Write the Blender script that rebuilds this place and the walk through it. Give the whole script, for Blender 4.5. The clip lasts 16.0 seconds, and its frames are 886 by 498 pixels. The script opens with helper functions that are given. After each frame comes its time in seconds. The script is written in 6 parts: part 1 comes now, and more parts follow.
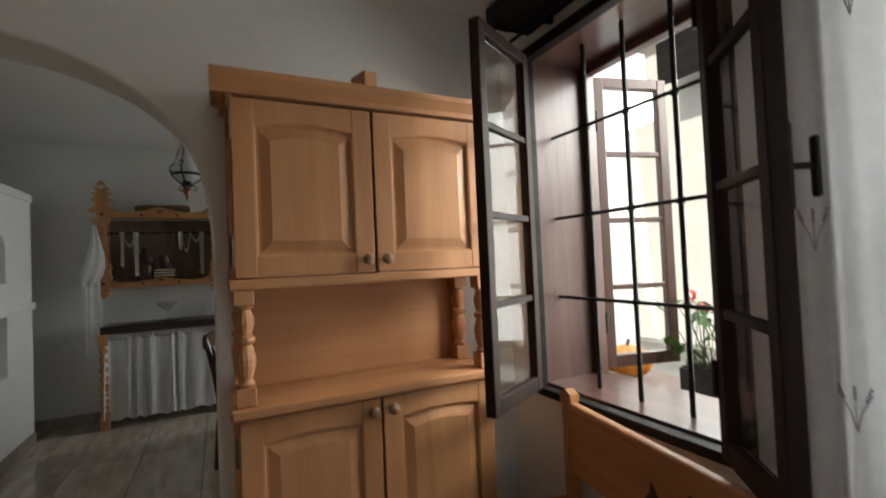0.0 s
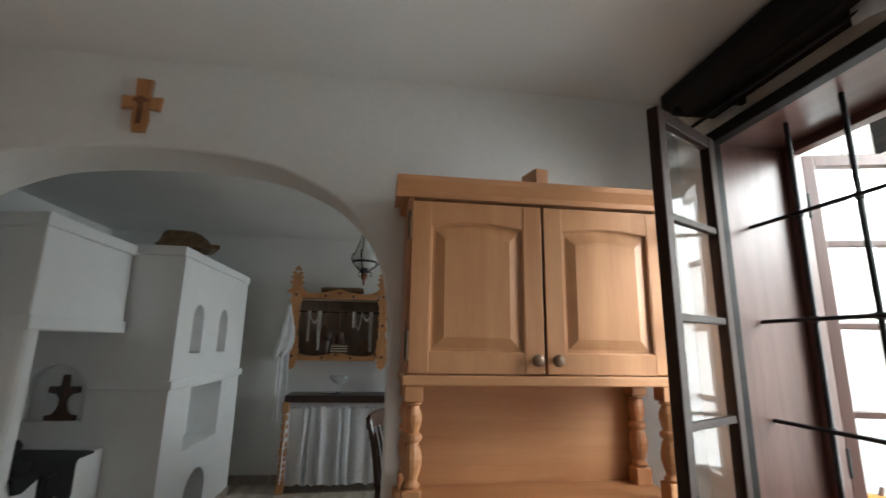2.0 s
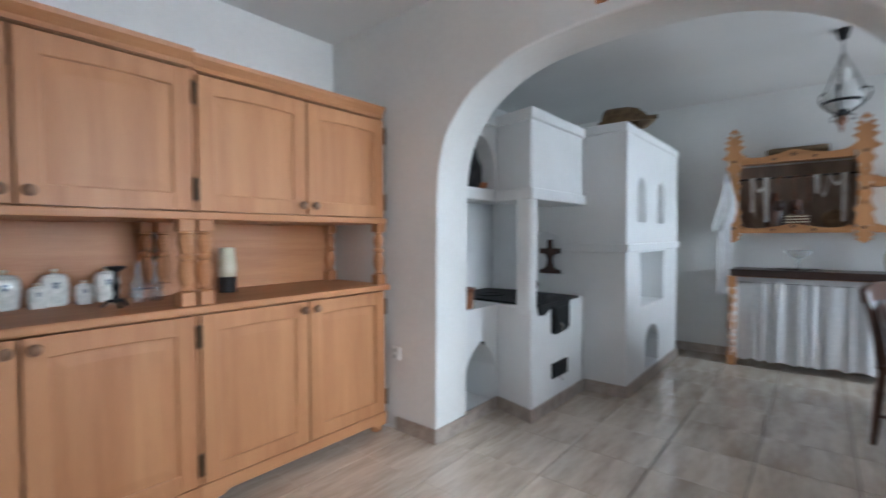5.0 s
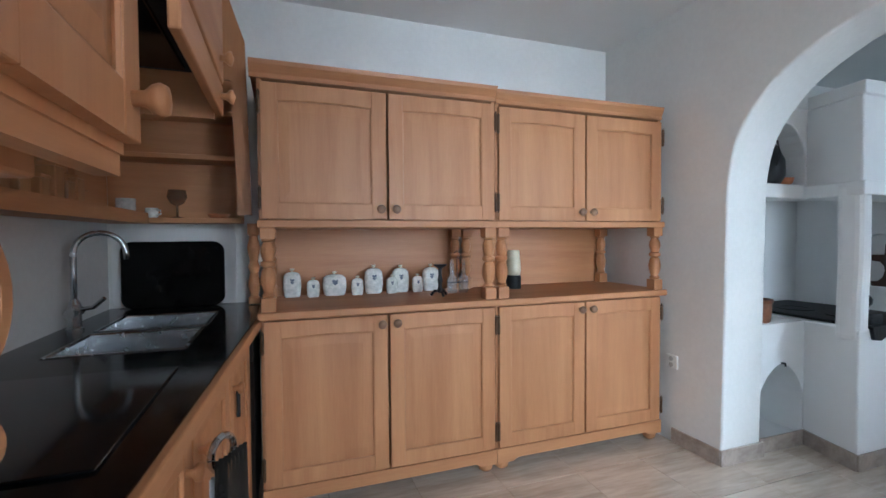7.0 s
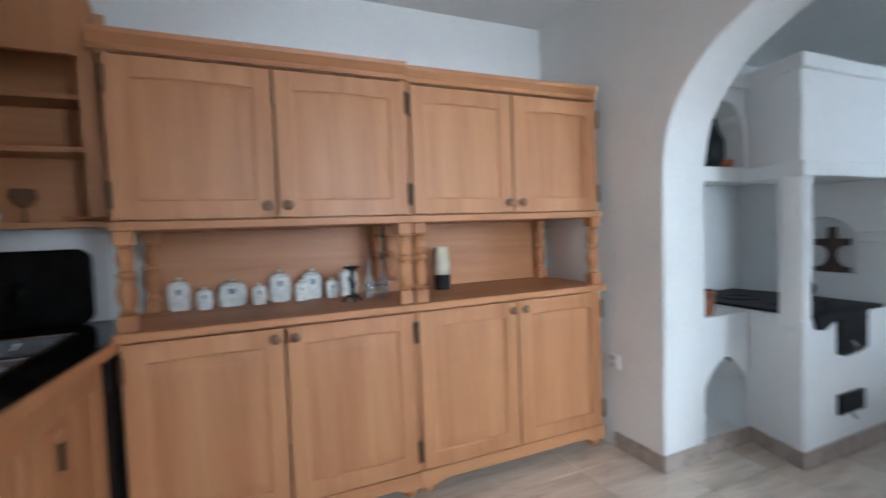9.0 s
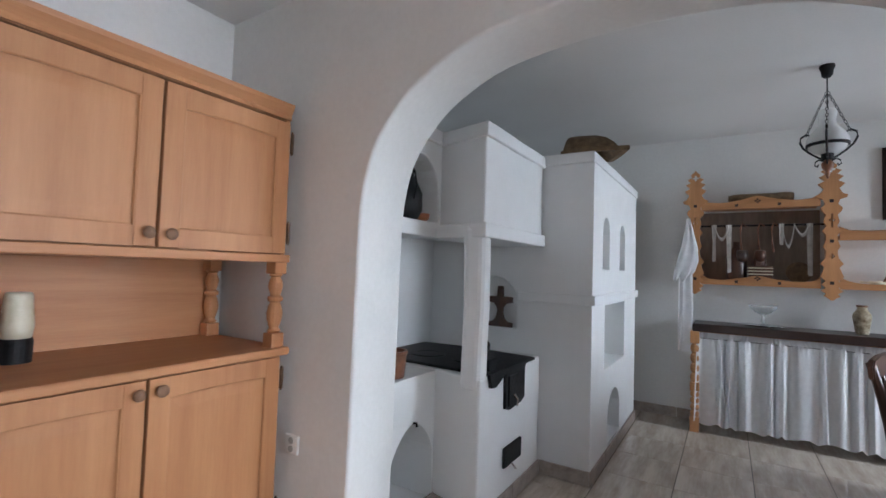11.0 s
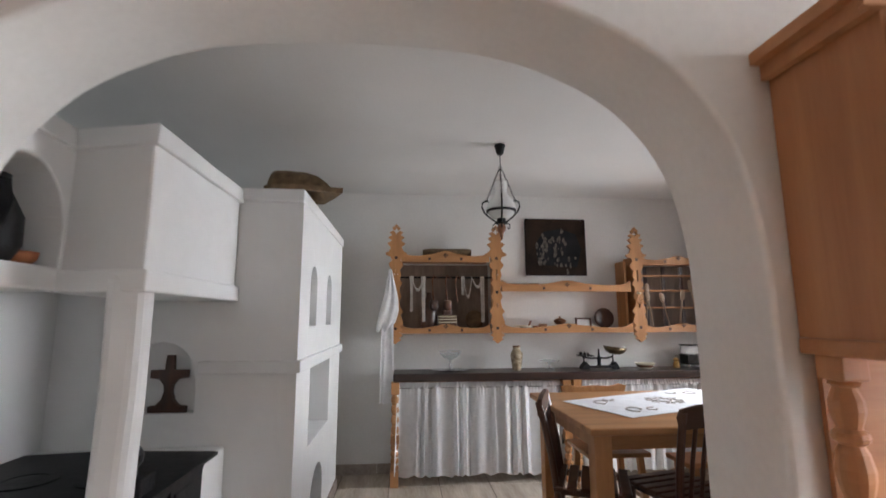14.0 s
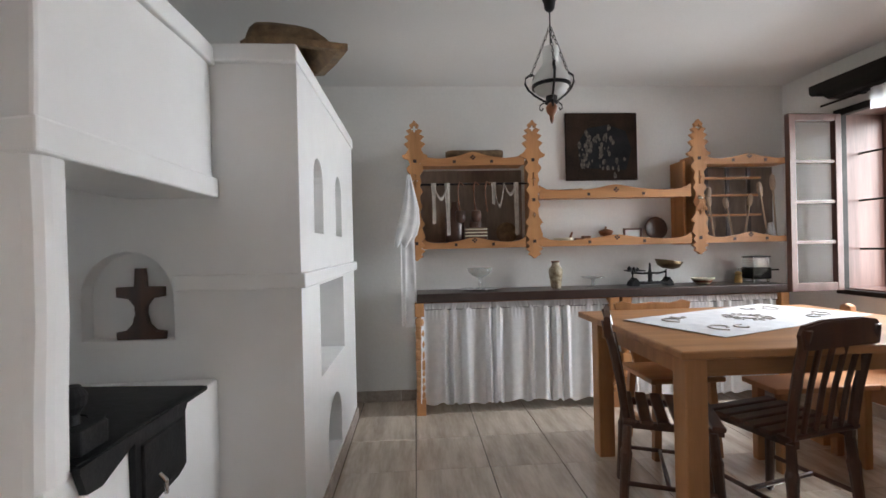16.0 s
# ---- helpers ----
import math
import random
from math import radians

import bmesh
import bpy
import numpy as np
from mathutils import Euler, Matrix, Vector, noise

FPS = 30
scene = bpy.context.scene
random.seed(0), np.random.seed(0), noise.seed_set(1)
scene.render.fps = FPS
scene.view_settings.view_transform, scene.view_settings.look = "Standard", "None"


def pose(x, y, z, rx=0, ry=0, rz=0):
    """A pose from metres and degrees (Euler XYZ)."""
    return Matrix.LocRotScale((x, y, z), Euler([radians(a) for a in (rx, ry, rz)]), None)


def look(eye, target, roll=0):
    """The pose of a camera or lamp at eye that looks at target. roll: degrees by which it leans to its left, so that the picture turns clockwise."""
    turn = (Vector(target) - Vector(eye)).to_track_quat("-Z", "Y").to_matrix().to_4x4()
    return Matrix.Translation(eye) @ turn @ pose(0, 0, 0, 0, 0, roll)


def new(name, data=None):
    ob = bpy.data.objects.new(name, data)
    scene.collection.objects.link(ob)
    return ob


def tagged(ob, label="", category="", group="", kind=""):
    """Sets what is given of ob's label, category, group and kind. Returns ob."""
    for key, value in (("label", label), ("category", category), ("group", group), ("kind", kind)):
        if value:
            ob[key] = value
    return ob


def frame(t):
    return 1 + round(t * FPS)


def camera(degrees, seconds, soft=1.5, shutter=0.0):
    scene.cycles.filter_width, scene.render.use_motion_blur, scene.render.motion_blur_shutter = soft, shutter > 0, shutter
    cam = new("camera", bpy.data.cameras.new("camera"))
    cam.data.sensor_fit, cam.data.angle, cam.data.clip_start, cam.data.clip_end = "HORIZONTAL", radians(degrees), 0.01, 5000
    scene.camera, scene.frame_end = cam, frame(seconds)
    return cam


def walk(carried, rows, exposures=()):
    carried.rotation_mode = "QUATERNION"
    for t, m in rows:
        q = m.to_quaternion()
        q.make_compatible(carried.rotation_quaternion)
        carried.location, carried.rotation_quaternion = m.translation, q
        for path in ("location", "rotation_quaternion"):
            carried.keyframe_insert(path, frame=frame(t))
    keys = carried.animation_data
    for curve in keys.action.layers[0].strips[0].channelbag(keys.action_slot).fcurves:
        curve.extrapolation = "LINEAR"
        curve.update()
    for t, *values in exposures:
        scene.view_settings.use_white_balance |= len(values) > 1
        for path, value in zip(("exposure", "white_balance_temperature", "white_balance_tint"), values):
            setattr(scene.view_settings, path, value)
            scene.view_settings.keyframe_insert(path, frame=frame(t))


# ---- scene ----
cam = camera(88.7, 16.0, shutter=0.5)
PATH = [
    (0, (0.733, 0.627, 1.324), (1.619, 2.419, 1.376), -2.5),
    (0.5, (0.721, 0.663, 1.383), (1.481, 2.502, 1.586), -2.1),
    (1, (0.707, 0.692, 1.403), (1.311, 2.576, 1.697), -1.3),
    (1.5, (0.696, 0.699, 1.417), (1.11, 2.615, 1.814), 0.0),
    (2, (0.682, 0.692, 1.39), (0.942, 2.631, 1.801), 1.0),
    (2.5, (0.635, 0.631, 1.286), (0.683, 2.617, 1.51), 2.1),
    (3, (0.626, 0.616, 1.261), (0.444, 2.604, 1.38), 1.7),
    (3.5, (0.598, 0.604, 1.258), (0.024, 2.518, 1.351), 0.6),
    (4, (0.543, 0.582, 1.241), (-0.323, 2.384, 1.265), 0.5),
    (4.5, (0.5, 0.595, 1.197), (-0.507, 2.323, 1.181), 0.2),
    (5, (0.433, 0.553, 1.195), (-0.845, 2.09, 1.138), -0.3),
    (5.2, (0.411, 0.511, 1.183), (-1.014, 1.912, 1.116), -0.2),
    (7.3, (0.495, 0.323, 1.232), (-1.396, 0.971, 1.172), -0.7),
    (7.5, (0.492, 0.335, 1.228), (-1.403, 0.973, 1.162), -1.0),
    (8, (0.427, 0.402, 1.229), (-1.497, 0.946, 1.169), -1.6),
    (8.5, (0.366, 0.55, 1.24), (-1.578, 1.015, 1.187), -2.2),
    (9, (0.335, 0.676, 1.227), (-1.5, 1.469, 1.148), -2.2),
    (9.5, (0.306, 0.791, 1.222), (-1.202, 2.103, 1.136), -0.2),
    (9.7, (0.256, 0.827, 1.231), (-1.1, 2.296, 1.164), 0.3),
    (11.8, (0.005, 1.295, 1.31), (-0.938, 3.05, 1.484), 2.9),
    (12, (-0.001, 1.328, 1.331), (-0.863, 3.12, 1.541), 3.4),
    (12.5, (-0.014, 1.373, 1.367), (-0.508, 3.287, 1.671), 3.4),
    (13, (-0.084, 1.377, 1.403), (-0.156, 3.338, 1.79), 0.3),
    (13.5, (-0.117, 1.415, 1.39), (0.026, 3.375, 1.763), -0.2),
    (14, (-0.109, 1.544, 1.336), (0.057, 3.514, 1.639), -0.2),
    (14.5, (-0.07, 1.7, 1.269), (0.036, 3.69, 1.438), 0.1),
    (15, (-0.064, 1.83, 1.221), (0.027, 3.827, 1.291), -1.0),
    (15.5, (-0.146, 1.998, 1.198), (-0.048, 3.995, 1.234), -0.5),
    (16, (-0.198, 2.136, 1.213), (-0.077, 4.132, 1.209), -1.3),
]

walk(cam, [(t, look(eye, target, roll)) for t, eye, target, roll in PATH], exposures=[
    (0.0, -0.72, 6900, 5), (0.5, -0.38, 6500, 4), (1.0, -0.3, 6250, 4), (2.0, -0.3, 6400, 4), (2.5, -0.02, 6400, 3), (3.5, 0.75, 5850, 1), (5.0, 0.85, 5600, 6), (7.5, 0.95, 5300, 3),
    (9.0, 0.95, 5400, 4), (9.7, 0.7, 5550, 8), (12.0, 0.78, 6050, 11), (14.0, 0.85, 6550, 14), (16.0, 0.93, 6550, 12)])

# ---- world, sun, window light ----
world = bpy.data.worlds.new("sky")
scene.world = world
world.use_nodes = True
wn = world.node_tree.nodes
sky = wn.new("ShaderNodeTexSky")
sky.sky_type, sky.sun_disc = "NISHITA", False
sky.sun_elevation, sky.sun_rotation = radians(34), radians(259.4)
wn["Background"].inputs["Strength"].default_value = 0.15
world.node_tree.links.new(sky.outputs[0], wn["Background"].inputs[0])
sun = new("sun", bpy.data.lights.new("sun", "SUN"))
sun.data.energy, sun.data.angle, sun.data.color = 5.0, radians(0.5), (1.0, 0.95, 0.87)
sun.matrix_world = look((-8, -1.5, 5.5), (0, 0, 0))


def window_light(name, x, y, z, width, height, watts, toward, spread=180):
    """Sky light entering through an opening."""
    lamp = new(name, bpy.data.lights.new(name, "AREA"))
    lamp.data.shape, lamp.data.size, lamp.data.size_y = "RECTANGLE", width, height
    lamp.data.energy, lamp.data.color = watts, (0.93, 0.97, 1.0)
    lamp.data.spread = radians(spread)
    lamp.matrix_world = look((x, y, z), toward)
    return lamp


window_light("kitchen_window_light", 2.62, 1.87, 1.5, 0.8, 1.35, 14.5, (-2.2, 2.2, 1.15), 90)
window_light("kitchen_sky_light", 4.2, 0.6, 2.9, 2.0, 1.5, 320, (2.1, 1.87, 1.45))
# weak lamp for the assumed window behind the side curtain
window_light("kitchen_side_window_light", 2.62, 0.65, 1.55, 0.75, 1.35, 1.2, (0.0, 0.65, 0.0))
# fill lamp set behind an added, unseen opening in the south wall
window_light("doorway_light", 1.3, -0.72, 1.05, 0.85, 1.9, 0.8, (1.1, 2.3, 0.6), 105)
window_light("dining_window_light", 3.45, 4.6, 1.5, 1.15, 1.25, 25, (-0.6, 4.2, 0.8), 112).data.color = (0.86, 0.94, 1.0)
window_light("dining_sky_light", 5.2, 4.2, 3.7, 2.4, 1.8, 280, (3.0, 4.65, 1.45))


# ---- materials ----
def node_mat(name):
    m = bpy.data.materials.new(name)
    m.use_nodes = True
    n = m.node_tree.nodes
    return m, n, m.node_tree.links, n["Principled BSDF"]


def mat(name, low, high, rough=0.6, scale=6.0, stretch=(1, 1, 1), fine=60.0, bump=0.1, metal=0.0, spec=0.5, random_mix=0.0, coat=0.0, shift=0.0):
    """Two-scale mottled surface between two colours, in object space, with a fine relief."""
    m, n, l, b = node_mat(name)
    tc, mp = n.new("ShaderNodeTexCoord"), n.new("ShaderNodeMapping")
    mp.inputs["Scale"].default_value = stretch
    l.new(tc.outputs["Object"], mp.inputs["Vector"])
    if shift:  # every piece shows its own stretch of the pattern
        place, far = n.new("ShaderNodeObjectInfo"), n.new("ShaderNodeVectorMath")
        far.operation, far.inputs[3].default_value = "SCALE", shift
        l.new(place.outputs["Location"], far.inputs[0]), l.new(far.outputs[0], mp.inputs["Location"])
    a, f = n.new("ShaderNodeTexNoise"), n.new("ShaderNodeTexNoise")
    a.inputs["Scale"].default_value, a.inputs["Detail"].default_value = scale, 5
    f.inputs["Scale"].default_value, f.inputs["Detail"].default_value = fine, 4
    l.new(mp.outputs[0], a.inputs["Vector"]), l.new(mp.outputs[0], f.inputs["Vector"])
    mix = n.new("ShaderNodeMath")
    mix.operation, mix.inputs[1].default_value = "MULTIPLY_ADD", 0.4
    l.new(f.outputs[0], mix.inputs[0]), l.new(a.outputs[0], mix.inputs[2])
    ramp = n.new("ShaderNodeValToRGB")
    ramp.color_ramp.elements[0].position, ramp.color_ramp.elements[1].position = 0.5, 0.9
    ramp.color_ramp.elements[0].color, ramp.color_ramp.elements[1].color = (*low, 1), (*high, 1)
    last = mix
    if random_mix:
        oi, add = n.new("ShaderNodeObjectInfo"), n.new("ShaderNodeMath")
        add.operation, add.inputs[1].default_value = "MULTIPLY_ADD", random_mix
        l.new(oi.outputs["Random"], add.inputs[0]), l.new(mix.outputs[0], add.inputs[2])
        last = add
    l.new(last.outputs[0], ramp.inputs[0]), l.new(ramp.outputs[0], b.inputs["Base Color"])
    rr = n.new("ShaderNodeMapRange")
    rr.inputs["To Min"].default_value, rr.inputs["To Max"].default_value = max(0.02, rough - 0.08), min(1.0, rough + 0.08)
    l.new(a.outputs[0], rr.inputs["Value"]), l.new(rr.outputs[0], b.inputs["Roughness"])
    b.inputs["Metallic"].default_value, b.inputs["Specular IOR Level"].default_value = metal, spec
    b.inputs["Coat Weight"].default_value, b.inputs["Coat Roughness"].default_value = coat, 0.12
    if bump:
        bp = n.new("ShaderNodeBump")
        bp.inputs["Strength"].default_value, bp.inputs["Distance"].default_value = bump, 0.01
        l.new(mix.outputs[0], bp.inputs["Height"]), l.new(bp.outputs[0], b.inputs["Normal"])
    return m


def wood(name, low, high, along="z", rough=0.38, fine=26.0, random_mix=0.12, coat=0.0, bump=0.05, spec=0.5):
    """Sawn wood whose grain runs along one axis."""
    st = {"x": (0.07, 1, 1), "y": (1, 0.07, 1), "z": (1, 1, 0.07)}[along]
    m, n, l, b = node_mat(name)
    tc, mp = n.new("ShaderNodeTexCoord"), n.new("ShaderNodeMapping")
    mp.inputs["Scale"].default_value = st
    oi, sh = n.new("ShaderNodeObjectInfo"), n.new("ShaderNodeMath")
    sh.operation, sh.inputs[1].default_value = "MULTIPLY", 7.0
    l.new(oi.outputs["Random"], sh.inputs[0])
    cmb = n.new("ShaderNodeCombineXYZ")
    for k in range(3):
        l.new(sh.outputs[0], cmb.inputs[k])
    l.new(tc.outputs["Object"], mp.inputs["Vector"]), l.new(cmb.outputs[0], mp.inputs["Location"])
    a, f = n.new("ShaderNodeTexNoise"), n.new("ShaderNodeTexNoise")
    a.inputs["Scale"].default_value, a.inputs["Detail"].default_value, a.inputs["Distortion"].default_value = 9, 3, 0.6
    f.inputs["Scale"].default_value, f.inputs["Detail"].default_value = fine * 6, 4
    l.new(mp.outputs[0], a.inputs["Vector"]), l.new(mp.outputs[0], f.inputs["Vector"])
    w = n.new("ShaderNodeTexWave")
    w.wave_type, w.bands_direction = "BANDS", "DIAGONAL"
    w.inputs["Scale"].default_value, w.inputs["Distortion"].default_value, w.inputs["Detail"].default_value = fine * 0.35, 9, 3
    l.new(mp.outputs[0], w.inputs["Vector"])
    m1, m2 = n.new("ShaderNodeMath"), n.new("ShaderNodeMath")
    m1.operation, m1.inputs[1].default_value = "MULTIPLY_ADD", 0.07
    l.new(w.outputs["Fac"], m1.inputs[0]), l.new(a.outputs[0], m1.inputs[2])
    m2.operation, m2.inputs[1].default_value = "MULTIPLY_ADD", 0.3
    l.new(f.outputs[0], m2.inputs[0]), l.new(m1.outputs[0], m2.inputs[2])
    m3 = n.new("ShaderNodeMath")
    m3.operation, m3.inputs[1].default_value = "MULTIPLY_ADD", random_mix
    l.new(oi.outputs["Random"], m3.inputs[0]), l.new(m2.outputs[0], m3.inputs[2])
    ramp = n.new("ShaderNodeValToRGB")
    ramp.color_ramp.elements[0].position, ramp.color_ramp.elements[1].position = 0.45, 1.0
    ramp.color_ramp.elements[0].color, ramp.color_ramp.elements[1].color = (*low, 1), (*high, 1)
    l.new(m3.outputs[0], ramp.inputs[0]), l.new(ramp.outputs[0], b.inputs["Base Color"])
    b.inputs["Roughness"].default_value, b.inputs["Coat Weight"].default_value, b.inputs["Coat Roughness"].default_value = rough, coat, 0.2
    b.inputs["Specular IOR Level"].default_value = spec
    bp = n.new("ShaderNodeBump")
    bp.inputs["Strength"].default_value, bp.inputs["Distance"].default_value = bump, 0.004
    l.new(m2.outputs[0], bp.inputs["Height"]), l.new(bp.outputs[0], b.inputs["Normal"])
    return m


def glass(name, tint=(1, 1, 1), rough=0.0, ior=1.45):
    m, n, l, b = node_mat(name)
    b.inputs["Base Color"].default_value = (*tint, 1)
    b.inputs["Transmission Weight"].default_value, b.inputs["Roughness"].default_value, b.inputs["IOR"].default_value = 1.0, rough, ior
    return m


def sheer(name, colour, amount, back=0.5):
    """Thin woven cloth that lets some light and view through."""
    m, n, l, b = node_mat(name)
    b.inputs["Base Color"].default_value, b.inputs["Roughness"].default_value = (*colour, 1), 0.9
    tr, tl, mx, mx2 = n.new("ShaderNodeBsdfTransparent"), n.new("ShaderNodeBsdfTranslucent"), n.new("ShaderNodeMixShader"), n.new("ShaderNodeMixShader")
    tl.inputs["Color"].default_value = (*colour, 1)
    nz, tc = n.new("ShaderNodeTexNoise"), n.new("ShaderNodeTexCoord")
    nz.inputs["Scale"].default_value = 30
    l.new(tc.outputs["Object"], nz.inputs["Vector"])
    mr = n.new("ShaderNodeMapRange")
    mr.inputs["To Min"].default_value, mr.inputs["To Max"].default_value = amount - 0.08, amount + 0.08
    l.new(nz.outputs[0], mr.inputs["Value"])
    mx.inputs[0].default_value = back
    l.new(b.outputs[0], mx.inputs[1]), l.new(tl.outputs[0], mx.inputs[2])
    l.new(mr.outputs[0], mx2.inputs[0]), l.new(mx.outputs[0], mx2.inputs[1]), l.new(tr.outputs[0], mx2.inputs[2])
    l.new(mx2.outputs[0], n["Material Output"].inputs["Surface"])
    return m


PLASTER = mat("wall_plaster", (0.76, 0.755, 0.735), (0.84, 0.835, 0.815), 0.9, 1.6, fine=45, bump=0.12, spec=0.2)
LIME = mat("limewashed_stove_plaster", (0.81, 0.81, 0.805), (0.86, 0.86, 0.855), 0.9, 1.3, fine=9, bump=0.22, spec=0.2)
CEIL = mat("ceiling_paint", (0.76, 0.755, 0.735), (0.82, 0.815, 0.80), 0.95, 1.2, fine=70, bump=0.06, spec=0.2)
PINE = wood("lacquered_beech_upright", (0.40, 0.168, 0.066), (0.54, 0.265, 0.118), "z", 0.5, coat=0.03)
PINE_X = wood("lacquered_beech_along_x", (0.40, 0.168, 0.066), (0.54, 0.265, 0.118), "x", 0.5, coat=0.03)
PINE_Y = wood("lacquered_beech_along_y", (0.40, 0.168, 0.066), (0.54, 0.265, 0.118), "y", 0.5, coat=0.03)
FRET = wood("carved_shelf_wood", (0.36, 0.16, 0.06), (0.62, 0.31, 0.13), "z", 0.45)
FRET_X = wood("carved_shelf_wood_along_x", (0.36, 0.16, 0.06), (0.62, 0.31, 0.13), "x", 0.45)
TABLEWOOD = wood("oiled_table_wood", (0.28, 0.125, 0.045), (0.52, 0.26, 0.11), "x", 0.42, coat=0.2)
TABLEWOOD_Z = wood("oiled_table_wood_upright", (0.28, 0.125, 0.045), (0.52, 0.26, 0.11), "z", 0.42)
DARKWOOD = wood("dark_stained_chair_wood", (0.035, 0.014, 0.008), (0.11, 0.042, 0.022), "z", 0.38, coat=0.2)
WALNUT = wood("dark_window_frame_wood", (0.012, 0.007, 0.005), (0.04, 0.021, 0.015), "z", 0.6, spec=0.2)
REVEAL = wood("reddish_reveal_board", (0.065, 0.03, 0.024), (0.16, 0.08, 0.064), "z", 0.42, coat=0.15)
REVEAL_Y = wood("reddish_sill_board", (0.065, 0.03, 0.024), (0.16, 0.08, 0.064), "y", 0.3, coat=0.3)
BLACKBEAM = wood("black_beam_wood", (0.006, 0.005, 0.005), (0.024, 0.019, 0.016), "y", 0.55, spec=0.2)
# the shade on the dresser knobs is put into this darker brown
KNOB = mat("worn_brown_knob_wood", (0.17, 0.085, 0.045), (0.27, 0.15, 0.085), 0.5, 25, fine=120, bump=0.05)
IRON = mat("black_iron", (0.004, 0.004, 0.005), (0.018, 0.018, 0.019), 0.55, 20, fine=140, bump=0.25, metal=0.1, spec=0.3)
BRONZE = mat("dark_bronze", (0.06, 0.032, 0.016), (0.14, 0.075, 0.035), 0.45, 30, fine=160, bump=0.1, metal=0.4)
BLACKTOP = mat("black_worktop", (0.004, 0.004, 0.004), (0.010, 0.0095, 0.009), 0.12, 8, fine=160, bump=0.0, spec=0.2)
DARKTOP = wood("dark_brown_counter_board", (0.02, 0.011, 0.009), (0.055, 0.031, 0.025), "x", 0.4, coat=0.1)
STEEL = mat("brushed_steel", (0.5, 0.51, 0.52), (0.62, 0.63, 0.64), 0.25, 30, fine=300, bump=0.02, metal=1.0)
TILE = mat("veined_beige_floor_tile", (0.48, 0.39, 0.305), (0.73, 0.635, 0.53), 0.06, 4, (3.0, 0.5, 1), 18, bump=0.006, random_mix=0.06, spec=0.8, coat=0.5, shift=1.73)
GROUT = mat("tile_grout", (0.12, 0.10, 0.085), (0.20, 0.17, 0.145), 0.9, 30, fine=200, bump=0.1)
SKIRT = mat("stone_skirting", (0.30, 0.24, 0.20), (0.46, 0.39, 0.335), 0.35, 14, fine=60, bump=0.03, random_mix=0.1)
WHITE = mat("white_cotton", (0.74, 0.74, 0.75), (0.86, 0.86, 0.87), 0.95, 14, fine=400, bump=0.15, spec=0.1)
# duller and greyer than the white cotton, for the strips on the rod
GREYCLOTH = mat("aged_woven_cloth", (0.40, 0.37, 0.33), (0.56, 0.53, 0.49), 0.95, 14, fine=400, bump=0.15, spec=0.1)
CURTAIN = sheer("sheer_white_curtain", (0.86, 0.87, 0.9), 0.18)
LACE = mat("white_table_linen", (0.72, 0.73, 0.76), (0.84, 0.85, 0.88), 0.9, 12, fine=300, bump=0.2, spec=0.1)
EMBROIDERY = mat("grey_embroidery", (0.58, 0.53, 0.51), (0.70, 0.66, 0.64), 0.9, 30, fine=300, bump=0.2)
GLASS = glass("window_glass", ior=1.15)
CLEARGLASS, gn, gl_, gb = node_mat("clear_table_glass")
gt, gg, gm = gn.new("ShaderNodeBsdfTransparent"), gn.new("ShaderNodeBsdfGlossy"), gn.new("ShaderNodeMixShader")
gd, gm2 = gn.new("ShaderNodeBsdfDiffuse"), gn.new("ShaderNodeMixShader")
gt.inputs["Color"].default_value, gg.inputs["Roughness"].default_value = (0.96, 0.97, 0.97, 1), 0.05
gd.inputs["Color"].default_value, gm.inputs[0].default_value, gm2.inputs[0].default_value = (0.85, 0.87, 0.87, 1), 0.12, 0.2
gl_.new(gt.outputs[0], gm.inputs[1]), gl_.new(gg.outputs[0], gm.inputs[2]), gl_.new(gm.outputs[0], gm2.inputs[1]), gl_.new(gd.outputs[0], gm2.inputs[2])
gl_.new(gm2.outputs[0], gn["Material Output"].inputs["Surface"])
VOILE = sheer("white_gathered_voile", (0.95, 0.955, 0.97), 0.18, 0.15)
PORCELAIN = mat("decorated_porcelain", (0.55, 0.57, 0.54), (0.80, 0.80, 0.76), 0.12, 42, fine=110, bump=0.02)
CLAY = mat("glazed_brown_clay", (0.12, 0.045, 0.02), (0.28, 0.11, 0.05), 0.35, 14, fine=70, bump=0.05)
ORANGE_CLAY = mat("orange_clay", (0.4, 0.13, 0.05), (0.55, 0.22, 0.1), 0.6, 20)
STRAW = mat("woven_straw", (0.10, 0.06, 0.03), (0.24, 0.155, 0.08), 0.75, 24, fine=160, bump=0.35)
CREAM = mat("cream_glaze", (0.62, 0.56, 0.40), (0.78, 0.73, 0.58), 0.3, 9, fine=50, bump=0.03)
OUTWALL = mat("sunlit_outer_plaster", (0.74, 0.72, 0.68), (0.82, 0.80, 0.76), 0.9, 2, fine=30, bump=0.1)


# ---- building helpers ----
def thing(name, label, category, place=(0, 0, 0), turn=0.0, group="", kind=""):
    e = new(name)
    e.empty_display_size = 0.1
    e.matrix_world = pose(*place, 0, 0, turn)
    return tagged(e, label, category, group, kind)


def part(name, bm, material, parent=None, label="", smooth=False):
    me = bpy.data.meshes.new(name)
    bmesh.ops.recalc_face_normals(bm, faces=bm.faces)
    bm.to_mesh(me)
    bm.free()
    me.materials.append(material)
    if smooth:
        for p in me.polygons:
            p.use_smooth = True
    ob = new(name, me)
    ob.parent = parent
    if label:
        ob["label"] = label
    return ob


def setting(name, bm, material, label, category):
    return tagged(part(name, bm, material), label, category, kind="structure")


